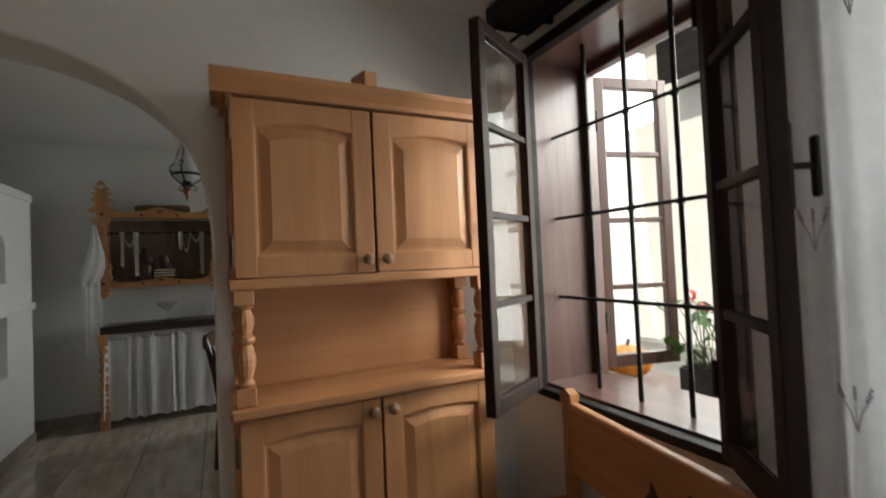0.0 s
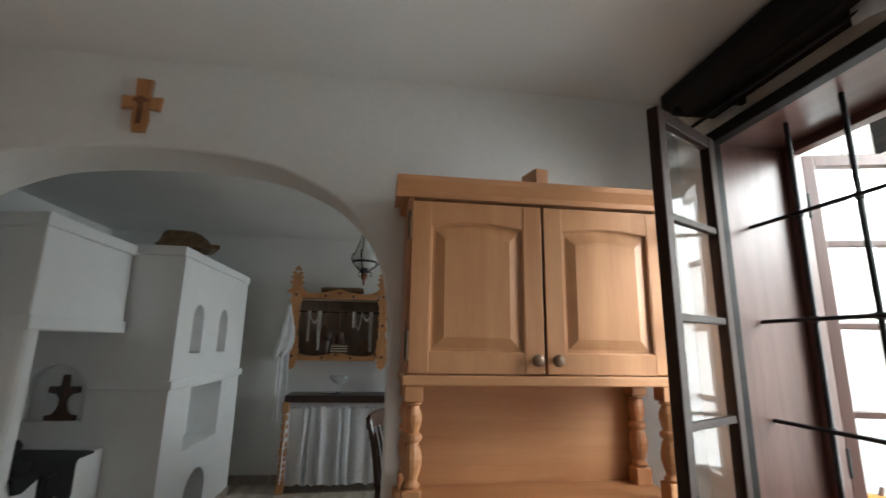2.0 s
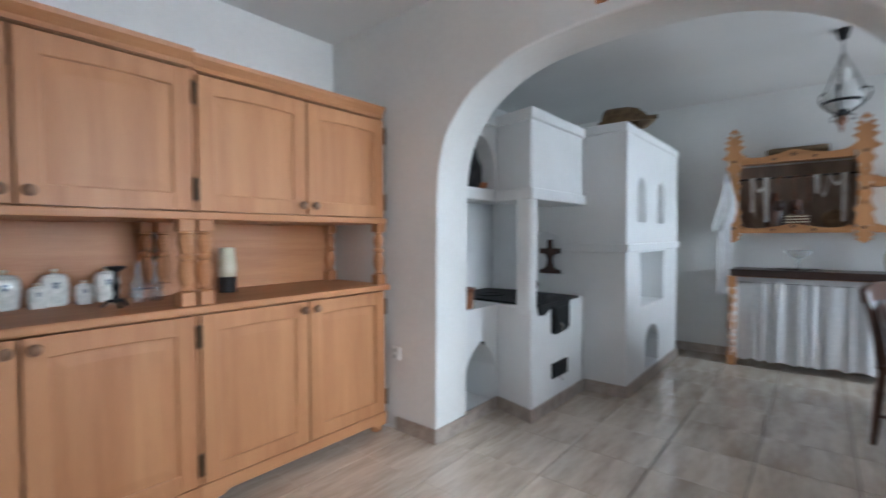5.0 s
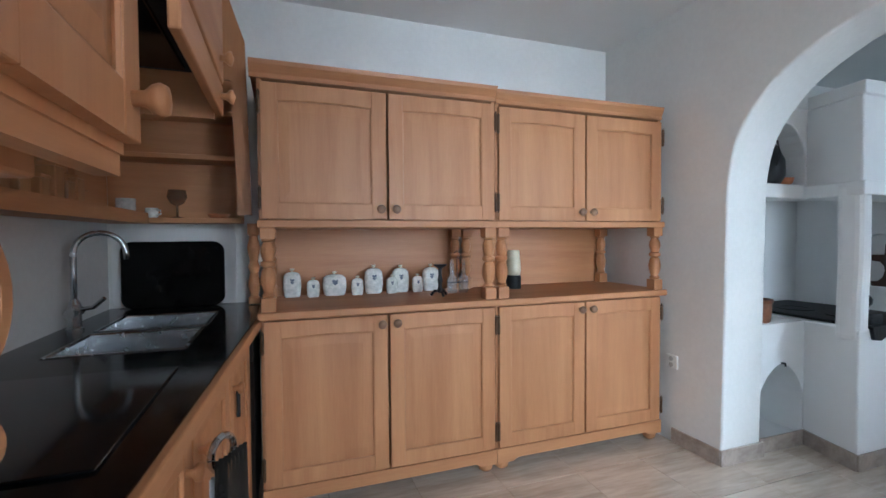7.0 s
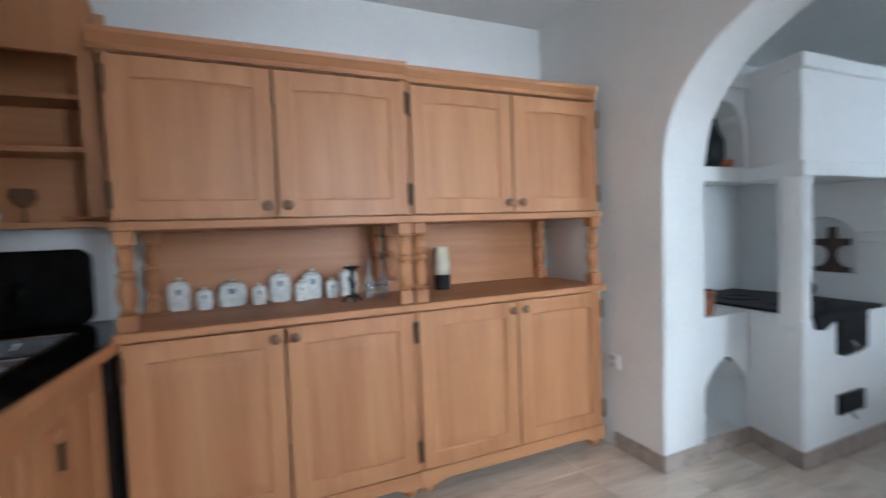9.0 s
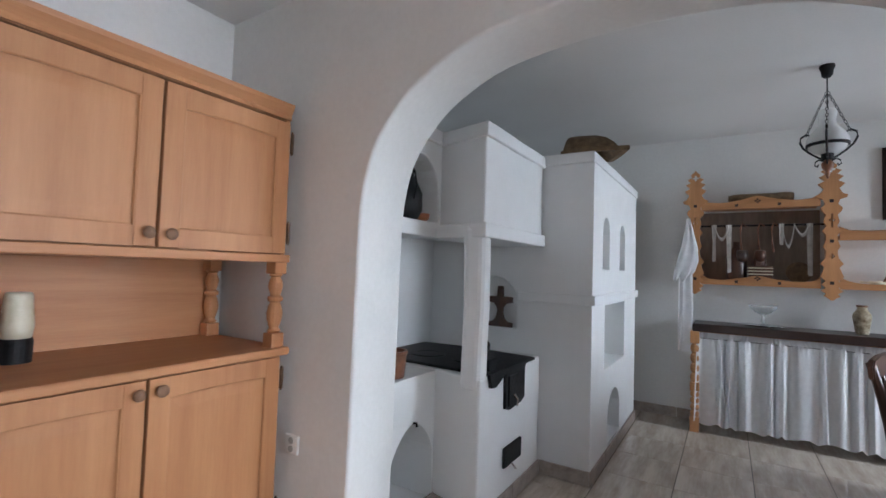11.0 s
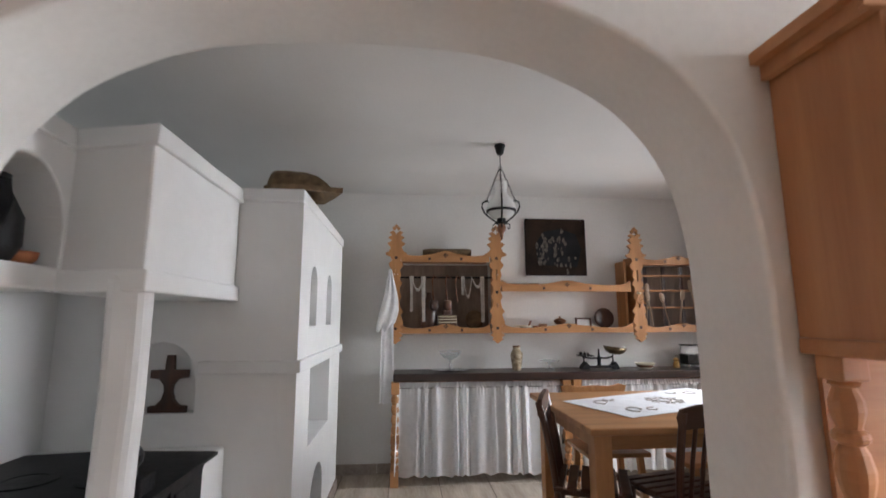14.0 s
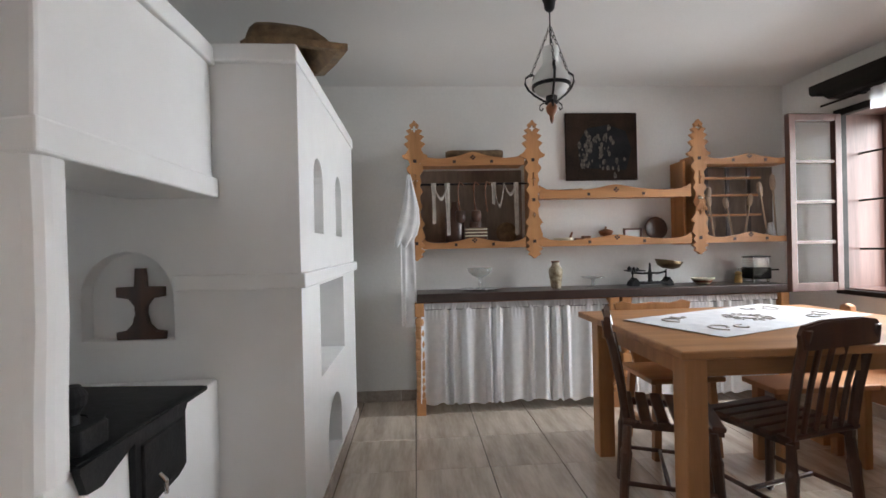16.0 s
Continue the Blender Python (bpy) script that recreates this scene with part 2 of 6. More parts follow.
def box(x0, x1, y0, y1, z0, z1, bevel=0.0, bm=None, segments=2):
    """A box, with rounded edges when bevel is given, added to bm."""
    bm = bm or bmesh.new()
    own = bmesh.new()
    bmesh.ops.create_cube(own, size=1.0)
    bmesh.ops.transform(own, matrix=Matrix.LocRotScale(((x0 + x1) / 2, (y0 + y1) / 2, (z0 + z1) / 2), None, (x1 - x0, y1 - y0, z1 - z0)), verts=own.verts)
    if bevel:
        bmesh.ops.bevel(own, geom=own.edges[:], offset=bevel, segments=segments, affect="EDGES", profile=0.5)
    return join(bm, own)


def join(bm, own, m=None):
    if m is not None:
        bmesh.ops.transform(own, matrix=m, verts=own.verts)
    own.verts.index_update()
    vs = [bm.verts.new(v.co) for v in own.verts]
    for f in own.faces:
        bm.faces.new([vs[v.index] for v in f.verts])
    own.free()
    return bm


def prism(outline, depth, m=None, bm=None, bevel=0.0):
    """An outline in x, z pulled along y by depth; m places it."""
    own = bmesh.new()
    a = [own.verts.new((x, 0, z)) for x, z in outline]
    b = [own.verts.new((x, depth, z)) for x, z in outline]
    own.faces.new(a), own.faces.new(b[::-1])
    for i in range(len(a)):
        j = (i + 1) % len(a)
        own.faces.new((a[j], a[i], b[i], b[j]))
    bmesh.ops.recalc_face_normals(own, faces=own.faces)
    if bevel:
        bmesh.ops.bevel(own, geom=[e for e in own.edges if abs(e.verts[0].co.y - e.verts[1].co.y) < 1e-6], offset=bevel, segments=2, affect="EDGES")
    return join(bm or bmesh.new(), own, m)


def lathe(profile, n=16, m=None, bm=None, caps=True):
    """A turned shape from (radius, height) pairs."""
    own = bmesh.new()
    rings = [[own.verts.new((r * math.cos(2 * math.pi * k / n), r * math.sin(2 * math.pi * k / n), z)) for k in range(n)] for r, z in profile]
    for a, b in zip(rings, rings[1:]):
        for k in range(n):
            own.faces.new((a[k], a[(k + 1) % n], b[(k + 1) % n], b[k]))
    if caps and profile[0][0] > 1e-4:
        own.faces.new(rings[0][::-1])
    if caps and profile[-1][0] > 1e-4:
        own.faces.new(rings[-1])
    bmesh.ops.remove_doubles(own, verts=own.verts, dist=1e-5)
    return join(bm or bmesh.new(), own, m)


def rod(a, b, r, n=8, bm=None, r2=None):
    a, b = Vector(a), Vector(b)
    q = (b - a).to_track_quat("Z", "Y").to_matrix().to_4x4()
    return lathe([(r, 0), (r if r2 is None else r2, (b - a).length)], n, Matrix.Translation(a) @ q, bm)


def tube(points, r, n=8, bm=None):
    """A round bar along a line of points."""
    own = bmesh.new()
    pts = [Vector(p) for p in points]
    rings = []
    for i, p in enumerate(pts):
        d = (pts[min(i + 1, len(pts) - 1)] - pts[max(i - 1, 0)]).normalized()
        q = d.to_track_quat("Z", "Y")
        rings.append([own.verts.new(p + q @ Vector((r * math.cos(2 * math.pi * k / n), r * math.sin(2 * math.pi * k / n), 0))) for k in range(n)])
    for a, b in zip(rings, rings[1:]):
        for k in range(n):
            own.faces.new((a[k], a[(k + 1) % n], b[(k + 1) % n], b[k]))
    own.faces.new(rings[0][::-1]), own.faces.new(rings[-1])
    return join(bm or bmesh.new(), own)


def arch_outline(x0, x1, z0, spring, top, n=10, power=2.0):
    c, a, b = (x0 + x1) / 2, (x1 - x0) / 2, top - spring
    pts = [(x0, z0)]
    for k in range(n + 1):
        th = math.pi * (1 - k / n)
        s, q = math.sin(th), math.cos(th)
        pts.append((c + a * math.copysign(abs(q) ** (2 / power), q), spring + b * abs(s) ** (2 / power)))
    return pts + [(x1, z0)]


def carve(ob, bm, bevel=0.0):
    """Cuts the shape bm out of ob for good, then softens its edges."""
    me = bpy.data.meshes.new("cutter")
    bmesh.ops.recalc_face_normals(bm, faces=bm.faces)
    bm.to_mesh(me), bm.free()
    tool = new("cutter", me)
    tool.parent = ob.parent
    mod = ob.modifiers.new("cut", "BOOLEAN")
    mod.operation, mod.object, mod.solver = "DIFFERENCE", tool, "EXACT"
    bpy.context.view_layer.update()
    done = bpy.data.meshes.new_from_object(ob.evaluated_get(bpy.context.evaluated_depsgraph_get()))
    done.name = ob.data.name
    ob.modifiers.clear()
    ob.data = done
    bpy.data.objects.remove(tool)
    if bevel:
        b = ob.modifiers.new("worn edges", "BEVEL")
        b.width, b.segments, b.limit_method, b.angle_limit, b.harden_normals = bevel, 2, "ANGLE", radians(40), False
    return ob


Y_EAST = Matrix(((0, -1, 0, 0), (1, 0, 0, 0), (0, 0, 1, 0), (0, 0, 0, 1)))  # outline x runs along world y, depth runs towards -x

# ---- structure ----
WEST, KEAST, DEAST, SOUTH = -2.165, 2.02, 2.915, -0.48
ARCH0, ARCH1, NORTH, TOP = 2.50, 2.81, 5.78, 2.515

floor = setting("floor", box(WEST - 0.3, DEAST + 0.5, SOUTH - 0.3, NORTH + 0.3, -0.36, -0.006), GROUT, "polished beige stone-look tile floor with dark joints", "floor")
setting("ceiling_kitchen", box(WEST - 0.3, KEAST + 0.55, SOUTH - 0.3, ARCH1, TOP, TOP + 0.2), CEIL, "plain off-white painted plaster ceiling of the kitchen", "ceiling")
setting("ceiling_dining", box(WEST - 0.3, DEAST + 0.55, ARCH1, NORTH + 0.3, TOP, TOP + 0.2), CEIL, "plain off-white painted plaster ceiling of the dining room", "ceiling")
setting("wall_west", box(WEST - 0.3, WEST, SOUTH - 0.3, NORTH + 0.3, -0.1, TOP), PLASTER, "off-white rough plaster wall behind the cabinets", "wall")
wall_s = setting("wall_south", box(WEST, KEAST + 0.4, SOUTH - 0.3, SOUTH, -0.1, TOP), PLASTER, "off-white plaster wall behind the sink counter", "wall")
setting("wall_north", box(WEST, DEAST + 0.45, NORTH, NORTH + 0.3, -0.1, TOP), PLASTER, "off-white plaster wall behind the carved shelves", "wall")
# opening added for the fill lamp; no doorway is seen here
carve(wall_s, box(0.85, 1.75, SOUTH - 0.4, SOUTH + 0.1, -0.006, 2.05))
# unseen slab, added only to block sun at the south opening
setting("porch_roof", box(-3.5, 3.5, SOUTH - 3.3, SOUTH - 0.3, TOP, TOP + 0.15), BLACKBEAM, "unseen dark slab added to keep the sun out of the south opening", "roof")
# outer walls with window openings that run through them
WK = dict(y0=1.40, y1=2.285, z0=0.745, z1=2.235, x=KEAST)
# WS is assumed from the bright curtain; the window itself is unseen
WS = dict(y0=0.25, y1=1.05, z0=0.745, z1=2.235, x=KEAST)
WD = dict(y0=4.05, y1=5.255, z0=0.845, z1=2.125, x=DEAST)
OUT = 0.36
wall_e = setting("wall_east_kitchen", box(KEAST, KEAST + OUT, SOUTH, ARCH0 + 0.05, -0.1, TOP), PLASTER, "thick off-white plaster wall around the kitchen window", "wall")
carve(wall_e, box(KEAST - 0.1, KEAST + OUT + 0.1, WK["y0"], WK["y1"], WK["z0"], WK["z1"]))
carve(wall_e, box(KEAST - 0.1, KEAST + OUT + 0.1, WS["y0"], WS["y1"], WS["z0"], WS["z1"]))
wall_d = setting("wall_east_dining", box(DEAST, DEAST + OUT, ARCH1, NORTH, -0.1, TOP), PLASTER, "thick off-white plaster wall around the dining window", "wall")
carve(wall_d, box(DEAST - 0.1, DEAST + OUT + 0.1, WD["y0"], WD["y1"], WD["z0"], WD["z1"]))


def arch_wall():
    """Wall between the rooms with a basket arch and softly rounded edges."""
    bm = bmesh.new()
    c, a, spring, rise, n = -0.258, 0.968, 1.38, 0.75, 40
    path = [(c - a - 0.02, -0.1), (c - a - 0.008, 0.7)]
    for k in range(n + 1):
        th = math.pi * (1 - k / n)
        s, q = math.sin(th), math.cos(th)
        wob = 0.006 * noise.noise((k * 0.31, 2.0, 0.0))
        e = 0.80 if q < 0 else 0.75  # the western shoulder is the rounder one
        path.append((c + (a + wob) * math.copysign(abs(q) ** e, q), spring + (rise + wob) * abs(s) ** e))
    path += [(c + a, 0.7), (c + a, -0.1)]
    def out(p, r):
        x, z = p
        v = Vector((x - c, (z - 1.1) * 1.2 if z > 1.35 else 0)).normalized()
        return (x + v.x * r, z + v.y * r)
    rings = []
    for r, y in ((0.012, ARCH0), (0.005, ARCH0 + 0.003), (0.0015, ARCH0 + 0.008), (0, ARCH0 + 0.016), (0.014, ARCH1 - 0.016), (0.016, ARCH1 - 0.008), (0.02, ARCH1 - 0.003), (0.027, ARCH1)):
        rings.append([bm.verts.new((out(p, r)[0], y, out(p, r)[1])) for p in path])
    for u, v in zip(rings, rings[1:]):
        for k in range(len(path) - 1):
            bm.faces.new((u[k], u[k + 1], v[k + 1], v[k]))
    for ring, y in ((rings[0], ARCH0), (rings[-1], ARCH1)):
        lx, rx = WEST, (KEAST if y == ARCH0 else DEAST)
        outer = []
        for i, v in enumerate(ring):
            if i <= 1:
                outer.append(bm.verts.new((lx, y, v.co.z)))
            elif i >= len(ring) - 2:
                outer.append(bm.verts.new((rx, y, v.co.z)))
            else:
                th = math.pi * (1 - (i - 2) / n)
                q, s = math.cos(th), math.sin(th)
                m = max(abs(q), abs(s))
                ex = -0.27 + q / m * ((-0.27 - lx) if q < 0 else (rx + 0.27))
                outer.append(bm.verts.new((ex, y, 0.7 + (TOP - 0.7) * min(1.0, s / m) if s / m < 1 else TOP)))
        for k in range(len(ring) - 1):
            bm.faces.new((ring[k], ring[k + 1], outer[k + 1], outer[k]))
    ob = setting("wall_arch", bm, PLASTER, "white plaster partition with a wide rounded archway", "wall")
    for p in ob.data.polygons:
        p.use_smooth = abs(p.normal.y) < 0.95
    return ob


arch_wall()

# ---- masonry stove and oven ----
stove = thing("masonry_stove", "white limewashed masonry cooking stove with hood, niches and column", "stove", (-1.28, 3.5, 0))


def local(bm, ob):
    bmesh.ops.translate(bm, verts=bm.verts, vec=-ob.matrix_world.translation)
    return bm


def worn(ob, width, segments=2):
    b = ob.modifiers.new("worn edges", "BEVEL")
    b.width, b.segments, b.limit_method, b.angle_limit = width, segments, "ANGLE", radians(40)
    return ob


def hand_built(bm, amount=0.004, cuts=9):
    """Uneven hand-laid plaster: the faces are split and pushed about a little."""
    bmesh.ops.subdivide_edges(bm, edges=bm.edges[:], cuts=cuts, use_grid_fill=True)
    for v in bm.verts:
        p = v.co * 3.1
        v.co += Vector((noise.noise(p), noise.noise(p + Vector((9.1, 3.3, 0))), 0.7 * noise.noise(p + Vector((0, 5.7, 8.2))))) * amount * 1.6
    return bm


def placed(name, bm, material, parent, label=""):
    return part(name, local(bm, parent), material, parent, label)


FRONT, SIDE, BACKX = -0.966, -1.276, -2.16


def plan(points, z0, z1):
    """An upright block from its outline in plan."""
    return prism(points, z1 - z0, Matrix(((1, 0, 0, 0), (0, 0, 1, 0), (0, 1, 0, z0), (0, 0, 0, 1))))


def hearth_plan(o=0.0):
    """The hearth's outline, its left flank slightly askew; o widens it."""
    return [(BACKX, 3.19 - o), (SIDE, 3.19 - o), (FRONT + o, 3.108 - o), (FRONT + o, 3.93), (BACKX, 3.93)]


worn(placed("hearth_base", hand_built(plan(hearth_plan(), 0.0, 0.73)), LIME, stove), 0.012)
side = placed("side_base", box(BACKX, SIDE, 2.813, 3.188, 0.0, 0.722), LIME, stove)
cut = prism(arch_outline(2.82, 3.178, 0.06, 0.30, 0.49, 14, 1.55), 0.45, Matrix.Translation((SIDE + 0.05, 0, 0)) @ Y_EAST)
carve(side, local(cut, stove), 0.008)
worn(placed("hood", hand_built(plan(hearth_plan(), 1.47, 1.985)), LIME, stove), 0.012)
hood_side = placed("niche_wall", box(BACKX, SIDE, 2.813, 3.188, 1.43, 1.985), LIME, stove)
cut = prism(arch_outline(2.835, 3.170, 1.51, 1.64, 1.85, 16), 0.3, Matrix.Translation((SIDE + 0.05, 0, 0)) @ Y_EAST)
carve(hood_side, local(cut, stove), 0.008)
worn(placed("hood_band", hand_built(plan([(SIDE - 0.02, 3.17), (FRONT + 0.022, 3.083), (FRONT + 0.022, 3.929), (SIDE - 0.02, 3.929)], 1.425, 1.50), 0.0025), LIME, stove), 0.012)
worn(placed("hood_cornice", hand_built(plan([(SIDE - 0.02, 3.168), (FRONT + 0.02, 3.085), (FRONT + 0.02, 3.929), (SIDE - 0.02, 3.929)], 1.93, 2.0), 0.0025), LIME, stove), 0.014)
worn(placed("side_cornice", hand_built(box(BACKX, SIDE + 0.02, 2.815, 3.16, 1.93, 2.0), 0.0025), LIME, stove), 0.012)
col = box(FRONT - 0.122, FRONT - 0.002, 3.106, 3.205, 0.66, 1.50, 0.036, None, 3)
for v in col.verts:
    if v.co.z > 1.3:
        v.co.x += 0.008 if v.co.x > FRONT - 0.05 else 0.0
worn(placed("column", hand_built(col, 0.0045, 3), LIME, stove), 0.002)
placed("recess_back", box(BACKX, -1.80, 2.815, 3.928, 0.7335, 1.49), LIME, stove)

oven = thing("bread_oven", "tall white limewashed masonry oven block with arched slits", "oven", (-1.3, 4.68, 0))
OVX = -0.645
block = placed("oven_body", box(BACKX, OVX, 3.935, 5.44, 0.0, 1.985), LIME, oven)
cuts = bmesh.new()
E_FACE = Matrix.Translation((OVX + 0.06, 0, 0)) @ Y_EAST
for y0, y1 in ((4.19, 4.395), (4.735, 4.945)):
    prism(arch_outline(y0, y1, 1.295, 1.54, 1.645, 10), 0.16, E_FACE, cuts)
prism([(4.27, 0.625), (4.27, 1.055), (4.955, 1.055), (4.955, 0.625)], 0.30, E_FACE, cuts)
prism(arch_outline(4.40, 4.80, 0.11, 0.28, 0.445, 12), 0.75, E_FACE, cuts)
prism(arch_outline(-1.47, -1.13, 0.885, 1.05, 1.225, 12), 0.10, Matrix.Translation((0, 3.90, 0)), cuts)
carve(block, local(cuts, oven), 0.012)
worn(placed("oven_band", hand_built(box(-1.12, OVX + 0.022, 3.913, 5.462, 1.07, 1.13), 0.0025), LIME, oven), 0.012)
worn(placed("oven_cornice", hand_built(box(BACKX, OVX + 0.008, 3.908, 5.46, 1.945, 2.012), 0.0025), LIME, oven), 0.014)


# ---- fitted cabinets ----
def arc_top(x0, x1, z0, z1, rise, n=8):
    return [(x0, z0), (x0, z1 - rise)] + [(x0 + (x1 - x0) * k / n, z1 - rise + rise * math.sin(math.pi * k / n)) for k in range(1, n)] + [(x1, z1 - rise), (x1, z0)]


def knob(parent, x, z, y=0.0):
    m = Matrix.Translation((x, y, z)) @ pose(0, 0, 0, 90)
    return part("knob", lathe([(0.009, -0.002), (0.009, 0.012), (0.019, 0.02), (0.021, 0.027), (0.018, 0.034), (0.0, 0.037)], 14, m), KNOB, parent, "turned wooden knob in a shaded brown", True)


def door(parent, x0, x1, z0, z1, knob_x, knob_z, hinge_x, rise, y=0.0, hinges=True, relief=0.007):
    """A framed door with an arched raised panel, its front face at y."""
    st, t = 0.068, 0.022
    d = bmesh.new()
    box(x0, x0 + st, y, y + t, z0, z1, 0.003, d), box(x1 - st, x1, y, y + t, z0, z1, 0.003, d)
    ix0, ix1, iz0, iz1 = x0 + st, x1 - st, z0 + st, z1 - st
    box(ix0, ix1, y + 0.001, y + t, z0, iz0, 0, d)
    arc = arc_top(ix0, ix1, iz0, iz1, rise)
    prism([(ix1, z1), (ix0, z1)] + arc[1:-1], t - 0.001, Matrix.Translation((0, y + 0.001, 0)), d)
    ob = part("door", d, PINE, parent)
    p = bmesh.new()
    prism(arc, 0.006, Matrix.Translation((0, y + 0.013, 0)), p)
    g = 0.016
    outer, inner = arc_top(ix0 + g, ix1 - g, iz0 + g, iz1 - g, rise), arc_top(ix0 + 0.05, ix1 - 0.05, iz0 + 0.05, iz1 - 0.05, rise)
    a = [p.verts.new((u, y + 0.0125, w)) for u, w in outer]
    b = [p.verts.new((u, y + relief, w)) for u, w in inner]
    for i in range(len(a)):
        j = (i + 1) % len(a)
        p.faces.new((a[i], a[j], b[j], b[i]))
    p.faces.new(b)
    part("panel", p, PINE, ob)
    m = bmesh.new()
    for (u0, w0), (u1, w1) in zip(arc, arc[1:] + arc[:1]):
        rod((u0, y + 0.007, w0), (u1, y + 0.007, w1), 0.006, 6, m)
    part("moulding", m, PINE, ob)
    if knob_x is not None:
        knob(ob, knob_x, knob_z, y)
    if hinges:
        for z in (z0 + 0.09, z1 - 0.09):
            h = rod((hinge_x, y - 0.004, z - 0.045), (hinge_x, y - 0.004, z + 0.045), 0.0075, 8)
            rod((hinge_x, y - 0.004, z - 0.052), (hinge_x, y - 0.004, z + 0.052), 0.004, 8, h)
            part("hinge", h, BRONZE, ob, "dark bronze hinge")
    return ob


def baluster(parent, x, y, z0, z1):
    s, h = 0.031, z1 - z0
    b = box(x - s, x + s, y - s, y + s, z0, z0 + 0.06, 0.004)
    box(x - s, x + s, y - s, y + s, z1 - 0.05, z1, 0.004, b)
    prof = [(0.022, 0.06), (0.030, 0.068), (0.022, 0.078), (0.021, 0.085), (0.027, 0.10), (0.033, 0.125), (0.034, 0.145), (0.028, 0.175), (0.021, 0.19),
            (0.031, 0.197), (0.033, 0.205), (0.031, 0.213), (0.021, 0.22), (0.026, 0.235), (0.031, 0.255), (0.030, 0.275), (0.022, 0.295), (0.020, 0.30), (0.029, 0.306), (0.024, 0.313)]
    k = (h - 0.05) / 0.313
    lathe([(r, z * k if z > 0.06 else z) for r, z in prof], 14, Matrix.Translation((x, y, z0)), b)
    return part("baluster", b, PINE, parent, "turned wooden baluster", False)


def dresser(w, d, place, turn, label, group, counter=0.905, under=1.262, top=1.965, feet=0.07, ends=(0.045, 0.0), lip=1.0, panel=1.0):
    """A two-part dresser: lower cupboard, worktop, open shelf with balusters, upper cupboard and crown."""
    t = thing("kitchen_dresser", label, "cabinet", place, turn, group)
    o = 0.022
    for x0, x1 in ((0, 0.02), (w - 0.02, w)):
        part("lower_side_panel", box(x0, x1, o, d, feet + 0.05, counter - 0.036), PINE, t)
    part("lower_back_panel", box(0.02, w - 0.02, d - 0.012, d, feet + 0.05, counter - 0.036), PINE, t)
    part("lower_bottom_board", box(0.02, w - 0.02, o, d - 0.012, feet + 0.05, feet + 0.068), PINE_X, t)
    # plinth rail with a shaped lower edge
    prism([(0, feet + 0.05), (0, feet - 0.025), (0.09, feet - 0.025), (0.12, feet - 0.008), (w - 0.12, feet - 0.008), (w - 0.09, feet - 0.025), (w, feet - 0.025), (w, feet + 0.05)], 0.03, None, low := bmesh.new())
    part("plinth_rail", low, PINE_X, t)
    for x in (0.045, w - 0.045):
        for y in (0.05, d - 0.05):
            part("foot", lathe([(0.022, 0), (0.036, 0.012), (0.038, 0.03), (0.03, feet - 0.02), (0.026, feet + 0.05)], 14, Matrix.Translation((x, y, 0))), PINE, t, "turned bun foot", True)
    part("worktop", box(-0.012, w + 0.012, -0.03, d, counter - 0.035, counter, 0.008), PINE_X, t)
    for x0, x1 in ((0, 0.02), (w - 0.02, w)):
        part("upper_side_panel", box(x0, x1, o, d, under + 0.035, top - 0.07), PINE, t)
    part("upper_back_panel", box(0.02, w - 0.02, d - 0.012, d, under + 0.035, top - 0.07), PINE, t)
    part("upper_top_board", box(0.0, w, o, d, top - 0.07, top - 0.05), PINE_X, t)
    part("upper_bottom_board", box(-0.006, w + 0.006, -0.012, d, under, under + 0.034, 0.005), PINE_X, t)
    part("back_panel", box(0.03, w - 0.03, d - 0.012, d, counter, under), PINE_X, t)
    # crown moulding
    e0, e1 = ends
    c = prism([(0, 0), (-0.012, 0), (-0.014 * lip, 0.02), (-0.03 * lip, 0.035), (-0.045 * lip, 0.05), (-0.05 * lip, 0.068), (0, 0.068)], w + e0 + e1, Matrix.Translation((-e0, o, top - 0.068)) @ Matrix(((0, 1, 0, 0), (1, 0, 0, 0), (0, 0, 1, 0), (0, 0, 0, 1))))
    if e0:
        box(-e0, 0.0, o, d, top - 0.03, top, 0, c), box(-e0 * 0.45, 0.0, o, d, top - 0.068, top - 0.03, 0, c)
    box(0.0, w, o, d, top - 0.02, top, 0, c)
    part("crown", c, PINE_X, t)
    mid = w / 2
    for z0, z1, kz, rise in ((under + 0.038, top - 0.085, under + 0.085, 0.017), (feet + 0.055, counter - 0.045, counter - 0.085, 0.014)):
        door(t, 0.012, mid - 0.005, z0, z1, mid - 0.036, kz, 0.006, rise * panel, relief=0.014 - 0.0108 * panel)
        door(t, mid + 0.005, w - 0.012, z0, z1, mid + 0.036, kz, w - 0.006, rise * panel, relief=0.014 - 0.0108 * panel)
    for x in (0.035, w - 0.035):
        for y in (0.024, d - 0.055):
            baluster(t, x, y, counter, under)
    return t


dresser(0.965, 0.282, (0.764, 2.215, 0), 0, "honey-coloured beech dresser with arched panel doors beside the window", "dressers", 0.885, 1.257, 1.968)
W_GROUP = "dressers along the wall"
dresser(1.128, 0.56, (-1.60, 0.235, 0), 90, "long beech dresser unit holding a row of porcelain jars", W_GROUP, under=1.27, top=1.98, ends=(0.03, 0.0), lip=0.85, panel=0.42)
dresser(1.085, 0.56, (-1.60, 1.366, 0), 90, "beech dresser unit standing next to the archway", W_GROUP, under=1.27, top=1.972, ends=(0.0, 0.0), lip=0.6, panel=0.42)


